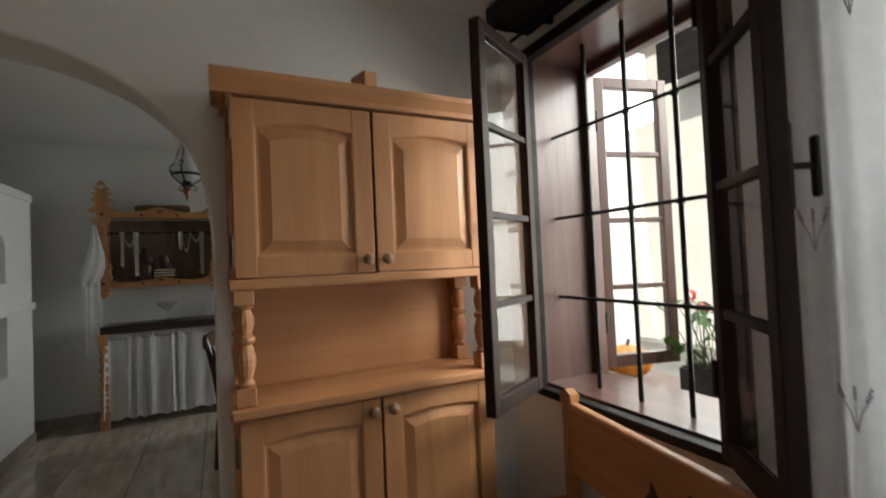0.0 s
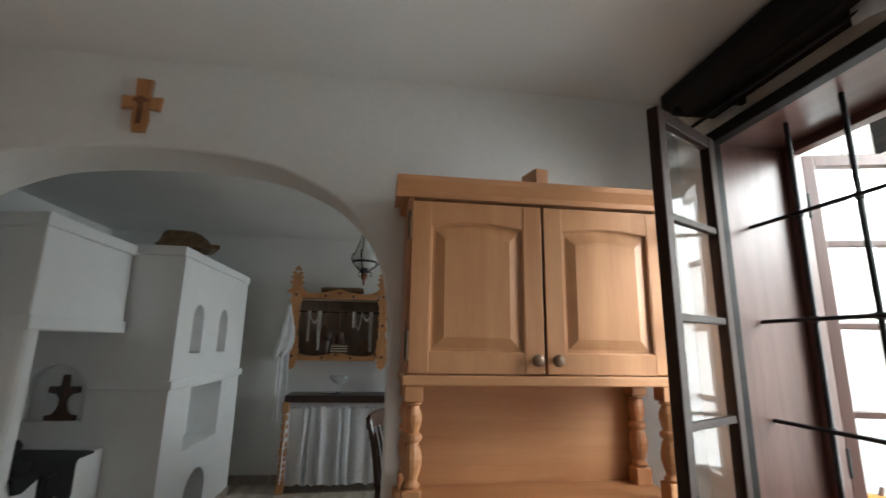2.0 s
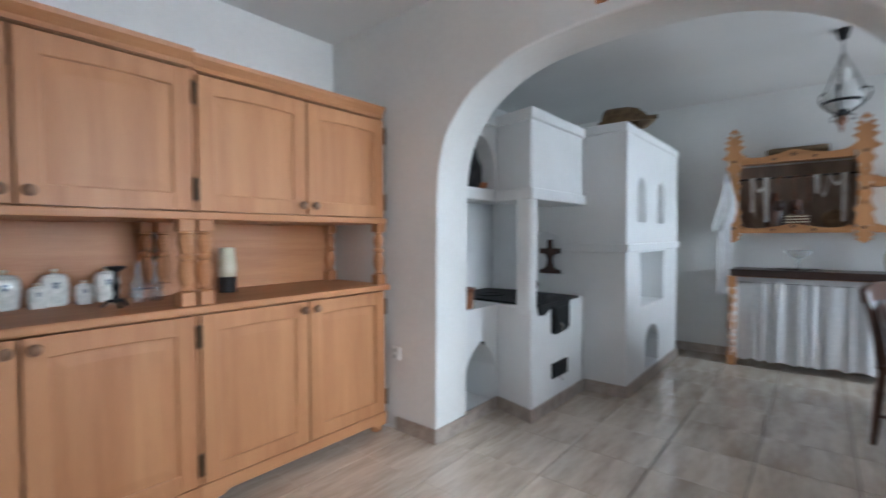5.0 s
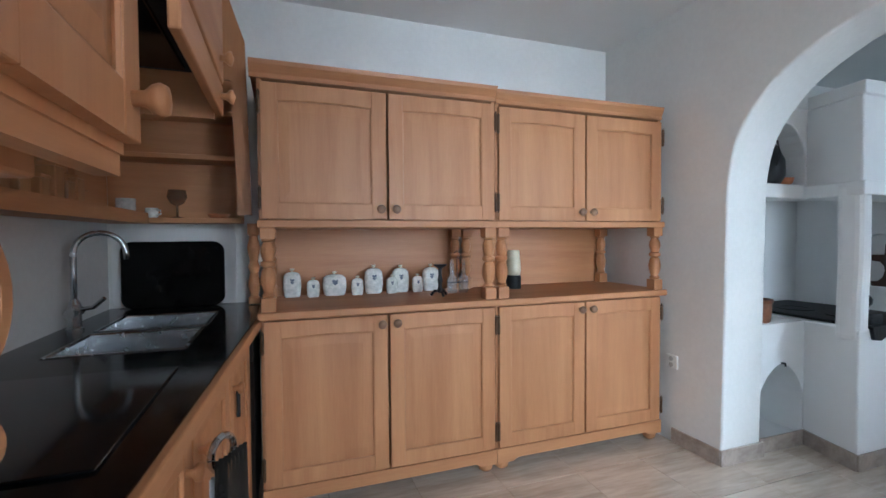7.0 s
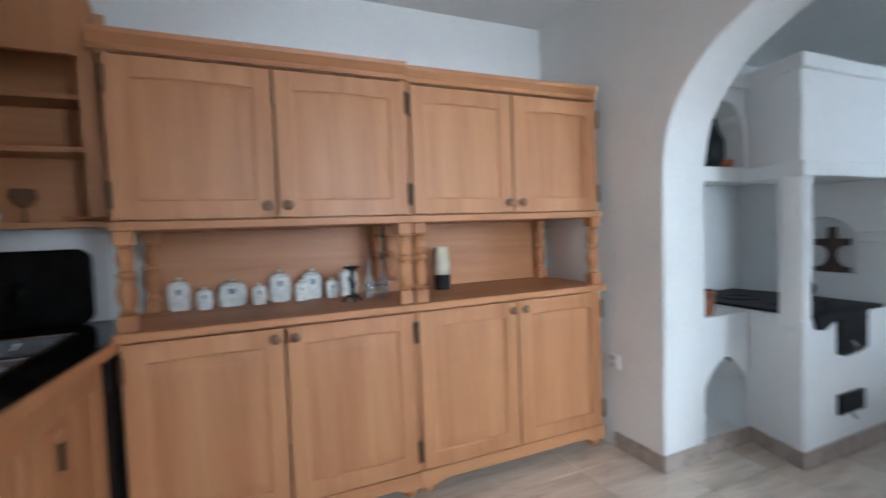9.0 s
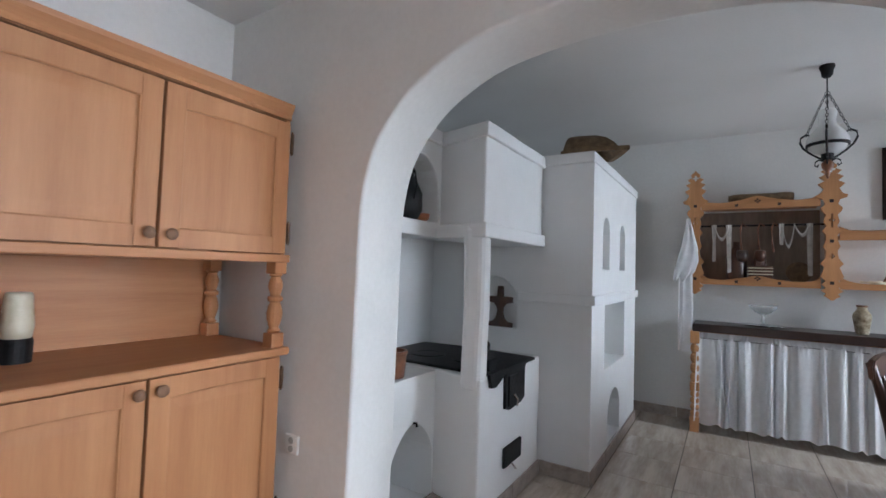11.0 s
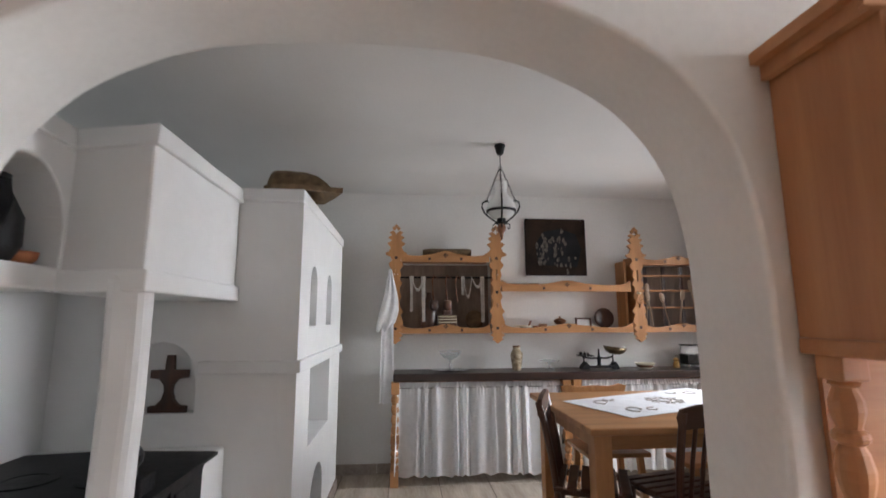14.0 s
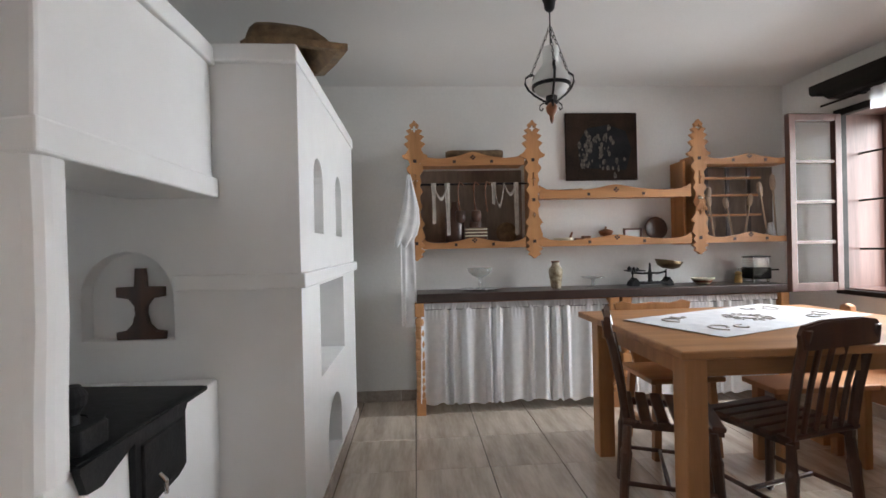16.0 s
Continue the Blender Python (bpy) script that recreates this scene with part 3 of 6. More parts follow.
# ---- windows ----
def casement(parent, length, height, hinge, angle, dark=WALNUT, rows=4, name="casement", handle=False):
    """A glazed sash hinged at a point; angle is the heading of its free side."""
    h = new(name)
    h.parent = parent
    h.matrix_basis = pose(*hinge, 0, 0, angle)
    s, t = 0.05, 0.042
    f = box(0, s, -t / 2, t / 2, 0, height, 0.004)
    box(length - s, length, -t / 2, t / 2, 0, height, 0.004, f)
    box(s, length - s, -t / 2 + 0.001, t / 2 - 0.001, 0, s + 0.01, 0.003, f)
    box(s, length - s, -t / 2 + 0.001, t / 2 - 0.001, height - s, height, 0.003, f)
    part("sash_frame", f, dark, h)
    step = (height - 2 * s - 0.01) / rows
    for k in range(rows):
        z0 = s + 0.01 + k * step
        if k:
            part("glazing_bar", box(s, length - s, -0.014, 0.014, z0 - 0.013, z0 + 0.013, 0.004), dark, h)
        pane = part("pane", box(s - 0.004, length - s + 0.004, -0.002, 0.002, z0 + 0.01, z0 + step - 0.01), GLASS, h)
        pane.visible_shadow = False
    for z in (0.22, height - 0.22):
        part("hinge", rod((0, -t / 2 - 0.004, z - 0.05), (0, -t / 2 - 0.004, z + 0.05), 0.008, 8), IRON, h)
    if handle:
        g = box(length - 0.042, length - 0.01, t / 2, t / 2 + 0.008, height * 0.5 - 0.09, height * 0.5 + 0.09, 0.004)
        rod((length - 0.026, t / 2, height * 0.5), (length - 0.026, t / 2 + 0.055, height * 0.5), 0.007, 10, g)
        box(length - 0.036, length - 0.016, t / 2 + 0.045, t / 2 + 0.06, height * 0.5 - 0.065, height * 0.5 + 0.06, 0.006, g)
        part("handle", g, IRON, h, "black iron window handle")
    return h


def window(number, w, label, bar_y, bar_z):
    x, y0, y1, z0, z1 = w["x"], w["y0"], w["y1"], w["z0"], w["z1"]
    t = tagged(new("window_%d" % number), label, "window", kind="structure")
    t.matrix_world = pose(x, (y0 + y1) / 2, z0)
    def add(name, bm, material, text=""):
        bmesh.ops.translate(bm, verts=bm.verts, vec=-t.matrix_world.translation)
        return part(name, bm, material, t, text)
    f = box(x - 0.03, x + 0.02, y0 - 0.035, y0 + 0.022, z0 - 0.03, z1 + 0.03, 0.004)
    box(x - 0.03, x + 0.02, y1 - 0.022, y1 + 0.035, z0 - 0.03, z1 + 0.03, 0.004, f)
    box(x - 0.029, x + 0.02, y0 + 0.022, y1 - 0.022, z1 - 0.02, z1 + 0.029, 0.004, f)
    box(x - 0.034, x + 0.02, y0 + 0.022, y1 - 0.022, z0 - 0.03, z0 + 0.004, 0.004, f)
    add("window_frame", f, BLACKBEAM)
    add("reveal_board", box(x + 0.02, x + OUT - 0.01, y1 - 0.012, y1 - 0.001, z0 + 0.012, z1 - 0.012), REVEAL)
    add("reveal_board", box(x + 0.02, x + OUT - 0.01, y0 + 0.001, y0 + 0.012, z0 + 0.012, z1 - 0.012), REVEAL)
    add("head_board", box(x + 0.02, x + OUT - 0.01, y0 + 0.001, y1 - 0.001, z1 - 0.012, z1 - 0.001), REVEAL_Y)
    add("window_sill", box(x + 0.02, x + OUT + 0.03, y0 + 0.001, y1 - 0.001, z0 + 0.001, z0 + 0.014, 0.003), REVEAL_Y, "reddish brown polished sill board")
    of = box(x + OUT - 0.05, x + OUT, y0 + 0.012, y0 + 0.05, z0 + 0.014, z1 - 0.012, 0.003)
    box(x + OUT - 0.05, x + OUT, y1 - 0.05, y1 - 0.012, z0 + 0.014, z1 - 0.012, 0.003, of)
    box(x + OUT - 0.05, x + OUT, y0 + 0.05, y1 - 0.05, z1 - 0.05, z1 - 0.012, 0.003, of)
    add("outer_frame", of, REVEAL)
    for y in bar_y:
        add("iron_bar", rod((x + 0.135, y, z0 + 0.01), (x + 0.135, y, z1 - 0.01), 0.009, 8), IRON)
    for z in bar_z:
        b = rod((x + 0.12, y0 + 0.01, z), (x + 0.12, y1 - 0.01, z), 0.0075, 8)
        for y in bar_y:
            lathe([(0.0, -0.016), (0.014, -0.01), (0.014, 0.01), (0.0, 0.016)], 8, Matrix.Translation((x + 0.135, y, z)), b)
        add("iron_cross_bar", b, IRON)
    return t


wk = window(1, WK, "open dark wooden double casement window with iron bars", (2.07, 1.86, 1.65), (1.87, 1.495, 1.135))
HK, WKC = WK["z1"] - WK["z0"], (WK["y0"] + WK["y1"]) / 2
casement(wk, 0.44, HK - 0.01, (-0.035, 2.262 - WKC, 0.0), 209)
casement(wk, 0.378, HK - 0.01, (-0.035, 1.425 - WKC, 0.0), 230.4, handle=True)
casement(wk, 0.40, HK - 0.08, (0.37, 2.262 - WKC, 0.03), -14, REVEAL)
casement(wk, 0.40, HK - 0.08, (0.37, 1.425 - WKC, 0.03), 12, REVEAL)
wd = window(2, WD, "open dark wooden casement window of the dining room with iron bars", (5.03, 4.82, 4.61, 4.4, 4.19), (1.83, 1.49, 1.14))
HD = WD["z1"] - WD["z0"]
casement(wd, 0.415, HD - 0.01, (-0.035, 5.24 - 4.6525, 0.0), 183, REVEAL)
casement(wd, 0.415, HD - 0.01, (-0.035, 4.07 - 4.6525, 0.0), 200)
casement(wd, 0.5, HD - 0.08, (0.37, 5.22 - 4.6525, 0.03), -10, REVEAL)


def pelmet(x, y_end, y_start, z0, z1, label):
    t = thing("curtain_beam", label, "beam", (x, y_end, z0))
    h, d = z1 - z0, 0.12
    ln = y_end - y_start
    out = [(0, h)] + [(0.0, h * 0.62), (0.02, h * 0.45), (0.06, h * 0.4), (0.085, h * 0.5), (0.11, h * 0.42), (0.13, h * 0.15), (0.16, 0.0)] + [(ln, 0), (ln, h)]
    m = Matrix(((0, 1, 0, 0), (-1, 0, 0, 0), (0, 0, 1, 0), (0, 0, 0, 1)))
    part("beam", prism(out, d, m, None, 0.004), BLACKBEAM, t)
    part("curtain_rail", rod((0.05, -0.05, -0.02), (0.05, -ln, -0.02), 0.008, 8), IRON, t)
    for k in range(3):
        y = -0.3 - k * (ln - 0.5) / 2
        part("bracket", box(0.06, 0.138, y - 0.012, y + 0.012, -0.01, 0.03), IRON, t)
    return t


pelmet(1.885, 2.40, 0.60, 2.315, 2.495, "black stained wooden curtain beam with a carved end over the window")
pelmet(2.765, 5.36, 3.6, 2.215, 2.355, "black stained wooden curtain beam above the dining window")


def cloth(name, parent, material, width, height, folds, depth, m, nx=90, nz=14, flare=0.25, hem=0.0, gather=0.05, sag=0.01, label="", seed=0):
    """A hanging cloth with folds that deepen downwards."""
    rnd = random.Random(seed)
    ph = [rnd.uniform(0, 6.28) for _ in range(4)]
    bm = bmesh.new()
    rows = []
    for j in range(nz + 1):
        v = j / nz
        row = []
        for i in range(nx + 1):
            u = i / nx
            uu = u + 0.25 / folds * math.sin(2 * math.pi * folds * u * 0.37 + ph[0])
            w = math.sin(2 * math.pi * folds * uu + ph[1]) + 0.45 * math.sin(2 * math.pi * folds * 1.71 * uu + ph[2])
            amp = depth * (0.35 + 0.65 * v ** 0.7) * (0.85 + 1.1 * noise.noise((u * folds * 0.55, v * 0.8, seed * 3.7)))
            x = u * width + flare * 0.1 * v * (u - 0.5) + 0.01 * v * math.sin(9 * u + ph[3])
            z = -v * height - hem * v * (0.5 + 0.5 * math.sin(2 * math.pi * folds * uu + ph[1])) - sag * math.sin(math.pi * u) * v
            y = amp * w
            if v < gather:
                y += 0.004 * math.sin(2 * math.pi * folds * 4 * u)
            row.append(bm.verts.new((x, y, z)))
        rows.append(row)
    for a, b in zip(rows, rows[1:]):
        for i in range(nx):
            bm.faces.new((a[i], b[i], b[i + 1], a[i + 1]))
    bmesh.ops.transform(bm, matrix=m, verts=bm.verts)
    return part(name, bm, material, parent, label, True)


ws = window(3, WS, "assumed dark wooden window with iron bars behind the thin curtain", (0.45, 0.65, 0.85), (1.87, 1.495, 1.135))
casement(ws, 0.40, HK - 0.06, (0.335, 0.275 - 0.65, 0.03), 90, REVEAL)
casement(ws, 0.40, HK - 0.06, (0.335, 1.025 - 0.65, 0.03), -90, REVEAL)
curtain = thing("window_curtain", "thin white window curtain printed with small lavender sprigs", "curtain", (1.87, 1.19, 2.3))
cloth("curtain_panel", curtain, CURTAIN, 1.25, 2.1, 9, 0.025, pose(0, 0, 0, 0, 0, -90), 140, 16)
sprig = mat("lavender_print", (0.22, 0.19, 0.25), (0.36, 0.32, 0.38), 0.9, 30)
for y, z in ((-0.05, -1.60), (-0.24, -1.48), (-0.12, -1.30), (-0.40, -1.2), (-0.07, -0.95), (-0.28, -0.8), (-0.15, -0.5)):
    b = bmesh.new()
    for k in range(3):
        a = (-0.018 + 0.018 * k)
        tube([(-0.045, y, z - 0.04), (-0.048, y + a * 0.5, z), (-0.048, y + a * 1.5, z + 0.035)], 0.0012, 5, b)
        for q in range(4):
            lathe([(0, 0), (0.0035, 0.004), (0, 0.009)], 6, Matrix.Translation((-0.048, y + a * (1.0 + 0.14 * q), z + 0.02 + 0.007 * q)), b)
    part("printed_sprig", b, sprig, curtain)
valance = thing("window_valance", "thin white cloth drape tied up under the curtain beam", "curtain", (1.93, 1.62, 2.33))
cloth("valance_panel", valance, CURTAIN, 0.95, 0.07, 4, 0.008, pose(0, 0, 0, 0, 0, -90), 120, 6, sag=0.04)
valance = thing("window_valance", "gathered white cloth valance tied up over the dining window", "curtain", (2.80, 4.93, 2.2))
cloth("valance_panel", valance, CURTAIN, 1.3, 0.14, 9, 0.014, pose(0, 0, 0, 0, 0, -90), 100, 6, sag=0.05)

# ---- courtyard seen through the windows ----
setting("ground", box(-400, 400, -300, 300, -0.5, -0.36), mat("pale_gravel", (0.36, 0.34, 0.30), (0.5, 0.47, 0.42), 0.95, 3, fine=80, bump=0.3), "pale gravel courtyard ground", "ground")
yard = thing("farm_building", "long whitewashed farm building with a brown tiled roof", "building", (8.2, 3, -0.35))
part("wall", box(0, 4, -11, 11, 0, 5.6), OUTWALL, yard)
part("eave", prism([(-0.7, 4.45), (-0.7, 5.2), (0, 5.35), (0, 4.9)], 10.3, Matrix.Translation((0, -7.5, 0))), BLACKBEAM, yard, "dark wooden eave")
roof_mat = mat("weathered_roof_tile", (0.14, 0.055, 0.03), (0.3, 0.13, 0.07), 0.8, 6, (1, 1, 1), 40, bump=0.4)
part("roof", prism([(-0.3, 5.6), (-0.3, 5.68), (2.0, 6.9), (4.3, 5.68), (4.3, 5.6)], 22.6, Matrix.Translation((0, -11.3, 0))), roof_mat, yard)


def geranium(place, label, seed):
    """A window box with red geraniums."""
    rnd = random.Random(seed)
    t = thing("geranium_box", label, "plant", place)
    tr = box(-0.08, 0.08, -0.28, 0.28, 0, 0.14, 0.008)
    part("planter", tr, mat("dark_planter", (0.02, 0.018, 0.016), (0.06, 0.05, 0.045), 0.6, 12), t)
    part("soil", box(-0.07, 0.07, -0.27, 0.27, 0.135, 0.146), mat("potting_soil", (0.02, 0.014, 0.01), (0.05, 0.035, 0.025), 0.95, 40), t)
    leaves, stems = bmesh.new(), bmesh.new()
    red = mat("red_petal", (0.5, 0.02, 0.02), (0.75, 0.06, 0.05), 0.5, 40)
    for _ in range(80):
        a, r, h = rnd.uniform(0, 6.28), rnd.uniform(0.02, 0.17), rnd.uniform(0.17, 0.48)
        b0 = Vector((rnd.uniform(-0.05, 0.05), rnd.uniform(-0.25, 0.25), 0.14))
        tip = Vector((b0.x + r * math.cos(a) * 0.9, b0.y + r * math.sin(a), h))
        tube([b0, (b0 + tip) / 2 + Vector((0, 0, 0.02)), tip], 0.0025, 5, stems)
        rad = rnd.uniform(0.024, 0.042)
        own = bmesh.new()
        c = own.verts.new((0, 0, -0.006))
        ring = [own.verts.new((rad * (1 + 0.13 * math.cos(7 * q * math.pi / 7)) * math.cos(q * math.pi / 7), rad * (1 + 0.13 * math.cos(7 * q * math.pi / 7)) * math.sin(q * math.pi / 7), 0.005 * math.sin(q))) for q in range(14)]
        for q in range(14):
            own.faces.new((c, ring[q], ring[(q + 1) % 14]))
        join(leaves, own, Matrix.Translation(tip) @ pose(0, 0, 0, rnd.uniform(-50, 50), rnd.uniform(-50, 50), rnd.uniform(0, 360)))
    for _ in range(7):
        p = Vector((rnd.uniform(-0.08, 0.08), rnd.uniform(-0.26, 0.26), rnd.uniform(0.36, 0.52)))
        tube([(p.x * 0.4, p.y, 0.14), (p.x * 0.8, p.y, 0.28), p], 0.002, 5, stems)
        petals = bmesh.new()
        for _ in range(16):
            d = Vector((rnd.gauss(0, 1), rnd.gauss(0, 1), rnd.gauss(0, 1))).normalized() * 0.028
            own = bmesh.new()
            bmesh.ops.create_circle(own, cap_ends=True, segments=6, radius=0.012)
            join(petals, own, Matrix.Translation(p + d) @ d.to_track_quat("Z", "Y").to_matrix().to_4x4())
        part("blossom", petals, red, t, "red geranium blossom")
    part("stem", stems, mat("geranium_stem", (0.07, 0.11, 0.03), (0.12, 0.17, 0.05), 0.6, 20), t)
    part("leaves", leaves, mat("geranium_leaf", (0.04, 0.11, 0.02), (0.10, 0.22, 0.05), 0.5, 40), t)
    return t


shelf_out = thing("outer_sill_shelf", "weathered wooden plank shelf outside the window", "shelf", (2.75, 1.95, 0.585))
part("plank", box(-0.33, 0.28, -0.8, 0.75, 0.0, 0.035, 0.004), REVEAL_Y, shelf_out)
for y in (-0.7, 0.65):
    part("bracket", prism([(-0.33, 0), (0.2, 0), (-0.33, -0.35)], 0.05, Matrix.Translation((0, y, 0))), REVEAL, shelf_out)
geranium((2.80, 1.84, 0.62), "black planter box of red geraniums on the outer shelf", 4)
pk = thing("pumpkin", "small orange pumpkin on the plank outside the window", "pumpkin", (2.80, 2.50, 0.62))
pb = bmesh.new()
rings = []
for j in range(9):
    th = math.pi * j / 8
    rings.append([pb.verts.new((0.13 * math.sin(th) * (1 + 0.07 * math.cos(9 * q * 2 * math.pi / 54)) * math.cos(q * 2 * math.pi / 54), 0.13 * math.sin(th) * (1 + 0.07 * math.cos(9 * q * 2 * math.pi / 54)) * math.sin(q * 2 * math.pi / 54), 0.09 - 0.09 * math.cos(th))) for q in range(54)])
for a, b in zip(rings, rings[1:]):
    for q in range(54):
        pb.faces.new((a[q], a[(q + 1) % 54], b[(q + 1) % 54], b[q]))
bmesh.ops.remove_doubles(pb, verts=pb.verts, dist=1e-4)
part("fruit", pb, mat("pumpkin_skin", (0.5, 0.16, 0.01), (0.75, 0.3, 0.04), 0.45, 10), pk, "", True)
part("stalk", rod((0, 0, 0.175), (0.015, 0, 0.21), 0.011, 8, None, 0.008), REVEAL, pk)


# ---- dining counter with curtain ----
dc = thing("side_counter", "long dark brown counter on turned beech legs with white gathered curtains", "counter", (1.2, 5.6, 0))
DX = -1.2


def at_dc(bm):
    bmesh.ops.translate(bm, verts=bm.verts, vec=(DX, -5.6, 0))
    return bm


part("worktop", at_dc(box(-0.197, 2.64, 5.41, 5.772, 0.818, 0.882, 0.006)), DARKTOP, dc, "dark brown wooden worktop")
part("front_rail", at_dc(box(-0.17, 2.62, 5.465, 5.485, 0.765, 0.818)), FRET_X, dc)


def turned_leg(parent, x, y, top):
    s = 0.034
    b = box(x - s, x + s, y - s, y + s, 0, 0.12, 0.004)
    box(x - s, x + s, y - s, y + s, top - 0.1, top, 0.004, b)
    box(x - s, x + s, y - s, y + s, 0.33, 0.40, 0.004, b)
    for z0, z1 in ((0.12, 0.33), (0.40, top - 0.1)):
        n = 4
        prof = []
        for k in range(n):
            a, e = z0 + (z1 - z0) * k / n, (z1 - z0) / n
            prof += [(0.022, a), (0.03, a + e * 0.15), (0.034, a + e * 0.45), (0.030, a + e * 0.75), (0.021, a + e * 0.92)]
        lathe(prof + [(0.022, z1)], 12, Matrix.Translation((x, y, 0)), b)
    return part("turned_leg", b, FRET, parent)


for x, y in ((-0.18, 5.452), (1.27, 5.452), (1.36, 5.452), (2.6, 5.452), (-0.18, 5.73), (2.6, 5.73)):
    turned_leg(dc, x + DX, y - 5.6, 0.818)
part("under_shelf", at_dc(box(-0.16, 2.56, 5.5, 5.75, 0.28, 0.30)), DARKTOP, dc)
for x0, w, s in ((-0.165, 0.82, 3), (0.63, 0.58, 8), (1.41, 1.14, 5)):
    cloth("gathered_curtain", dc, VOILE, w, 0.68, w * 9.0, 0.026, pose(x0 + DX, 5.445 - 5.6, 0.772), 150, 14, hem=0.03, seed=s, label="sheer white gathered curtain")
    cloth("curtain_heading", dc, VOILE, w, 0.045, w * 30, 0.006, pose(x0 + DX, 5.437 - 5.6, 0.812), 200, 4, seed=s + 1, gather=1.0, sag=0.0)
    part("curtain_wire", rod((x0 + DX - 0.02, 5.447 - 5.6, 0.765), (x0 + w + DX + 0.02, 5.447 - 5.6, 0.765), 0.004, 6), IRON, dc)


# ---- carved wall shelf ----
rack = thing("carved_wall_shelf", "folk-carved beech wall shelf with fretwork uprights and dark inlays", "shelf", (0.9, 5.65, 1.65))
RX, RY, RZ = -0.9, -5.65, -1.65
TOPZ, LOWZ = 2.172, 1.12
HALF = [(w, LOWZ + (TOPZ - LOWZ) * f) for f, w in (
    (1.0, 0.004), (0.985, 0.014), (0.968, 0.036), (0.945, 0.024), (0.93, 0.06), (0.905, 0.034), (0.887, 0.072), (0.857, 0.04), (0.835, 0.08), (0.80, 0.046),
    (0.765, 0.066), (0.752, 0.096), (0.735, 0.088), (0.722, 0.05), (0.69, 0.038), (0.66, 0.064), (0.642, 0.06), (0.61, 0.034), (0.565, 0.046), (0.53, 0.032),
    (0.495, 0.056), (0.465, 0.034), (0.43, 0.034), (0.385, 0.05), (0.35, 0.032), (0.30, 0.04), (0.26, 0.068), (0.235, 0.044), (0.205, 0.054), (0.168, 0.068),
    (0.138, 0.038), (0.112, 0.062), (0.088, 0.036), (0.068, 0.066), (0.046, 0.034), (0.03, 0.05), (0.015, 0.022), (0.0, 0.006))][::-1]


def upright(x):
    out = [(x + a, z) for a, z in HALF] + [(x - a, z) for a, z in HALF[::-1]]
    ob = part("carved_upright", prism([(a + RX, z + RZ) for a, z in out], 0.026, Matrix.Translation((0, 5.535 + RY, 0))), FRET, rack)
    cuts = bmesh.new()
    for w, a, z0, zc, z1 in ((0.008, 0.024, 2.085, 2.11, 2.135), (0.006, 0.017, 1.67, 1.722, 1.77), (0.006, 0.015, 1.43, 1.451, 1.47)):
        plus = [(-w, z0), (w, z0), (w, zc - w), (a, zc - w), (a, zc + w), (w, zc + w), (w, z1), (-w, z1), (-w, zc + w), (-a, zc + w), (-a, zc - w), (-w, zc - w)]
        prism([(x + u + RX, v + RZ) for u, v in plus], 0.1, Matrix.Translation((0, 5.5 + RY, 0)), cuts)
    carve(ob, cuts, 0.004)
    for z in (1.868, 1.25, 1.565):
        part("inlay", box(x - 0.012 + RX, x + 0.012 + RX, 5.531 + RY, 5.545 + RY, z - 0.012 + RZ, z + 0.012 + RZ), DARKTOP, ob, "dark square peg")
    box_back = box(x - 0.011 + RX, x + 0.011 + RX, 5.561 + RY, 5.775 + RY, 1.2 + RZ, 1.9 + RZ)
    part("side_board", box_back, FRET, rack)
    return ob


for x in (-0.188, 0.708, 2.02):
    upright(x)


def shelf_board(x0, x1, z, rail=0.07, deep=0.2):
    part("shelf_board", box(x0 + RX, x1 + RX, 5.56 + RY, 5.565 + deep + RY, z + RZ, z + 0.02 + RZ), FRET_X, rack)
    w = x1 - x0
    top = []
    n = 28
    for k in range(n + 1):
        u = k / n
        e = min(u, 1 - u)
        h = rail * (0.62 + 0.38 * math.exp(-((u - 0.5) / 0.11) ** 2)) + (0.035 * (1 - e / 0.08) ** 2 if e < 0.08 else 0) - 0.012 * math.sin(math.pi * min(1, e / 0.35)) ** 2
        top.append((x0 + w * u + RX, z + h + RZ))
    r = part("shelf_rail", prism([(x1 + RX, z - 0.012 + RZ), (x0 + RX, z - 0.012 + RZ)] + top, 0.02, Matrix.Translation((0, 5.542 + RY, 0)), None, 0.003), FRET_X, rack)
    for u in (0.32, 0.68):
        part("inlay", box(x0 + w * u - 0.011 + RX, x0 + w * u + 0.011 + RX, 5.538 + RY, 5.545 + RY, z + 0.006 + RZ, z + 0.028 + RZ), DARKTOP, r)
    c = x0 + w / 2 + RX
    b = bmesh.new()
    for dx, dz in ((0, 0.016), (0, -0.008), (-0.013, 0.004), (0.013, 0.004)):
        lathe([(0.008, 0), (0.008, 0.007)], 8, Matrix.Translation((c + dx, 5.545 + RY, z + 0.045 + dz + RZ)) @ pose(0, 0, 0, 90), b)
    part("clover_inlay", b, DARKTOP, r)


shelf_board(-0.145, 0.645, 1.845, 0.09)
shelf_board(-0.145, 0.645, 1.218, 0.07)
shelf_board(0.755, 1.955, 1.585, 0.09)
shelf_board(0.755, 1.955, 1.218, 0.07)
shelf_board(2.065, 2.80, 1.835, 0.07)
shelf_board(2.065, 2.80, 1.218, 0.07)
# dark backing added behind the two outer bays, in one grey-brown tone
DARKBACK = mat("grey_brown_back_boards", (0.16, 0.12, 0.095), (0.27, 0.21, 0.17), 0.8, 5, (1, 1, 0.2), 40)
part("back_board", box(-0.17 + RX, 0.67 + RX, 5.765 + RY, 5.776 + RY, 1.24 + RZ, 1.83 + RZ), DARKBACK, rack, "dark grey-brown backing added behind the shelf")
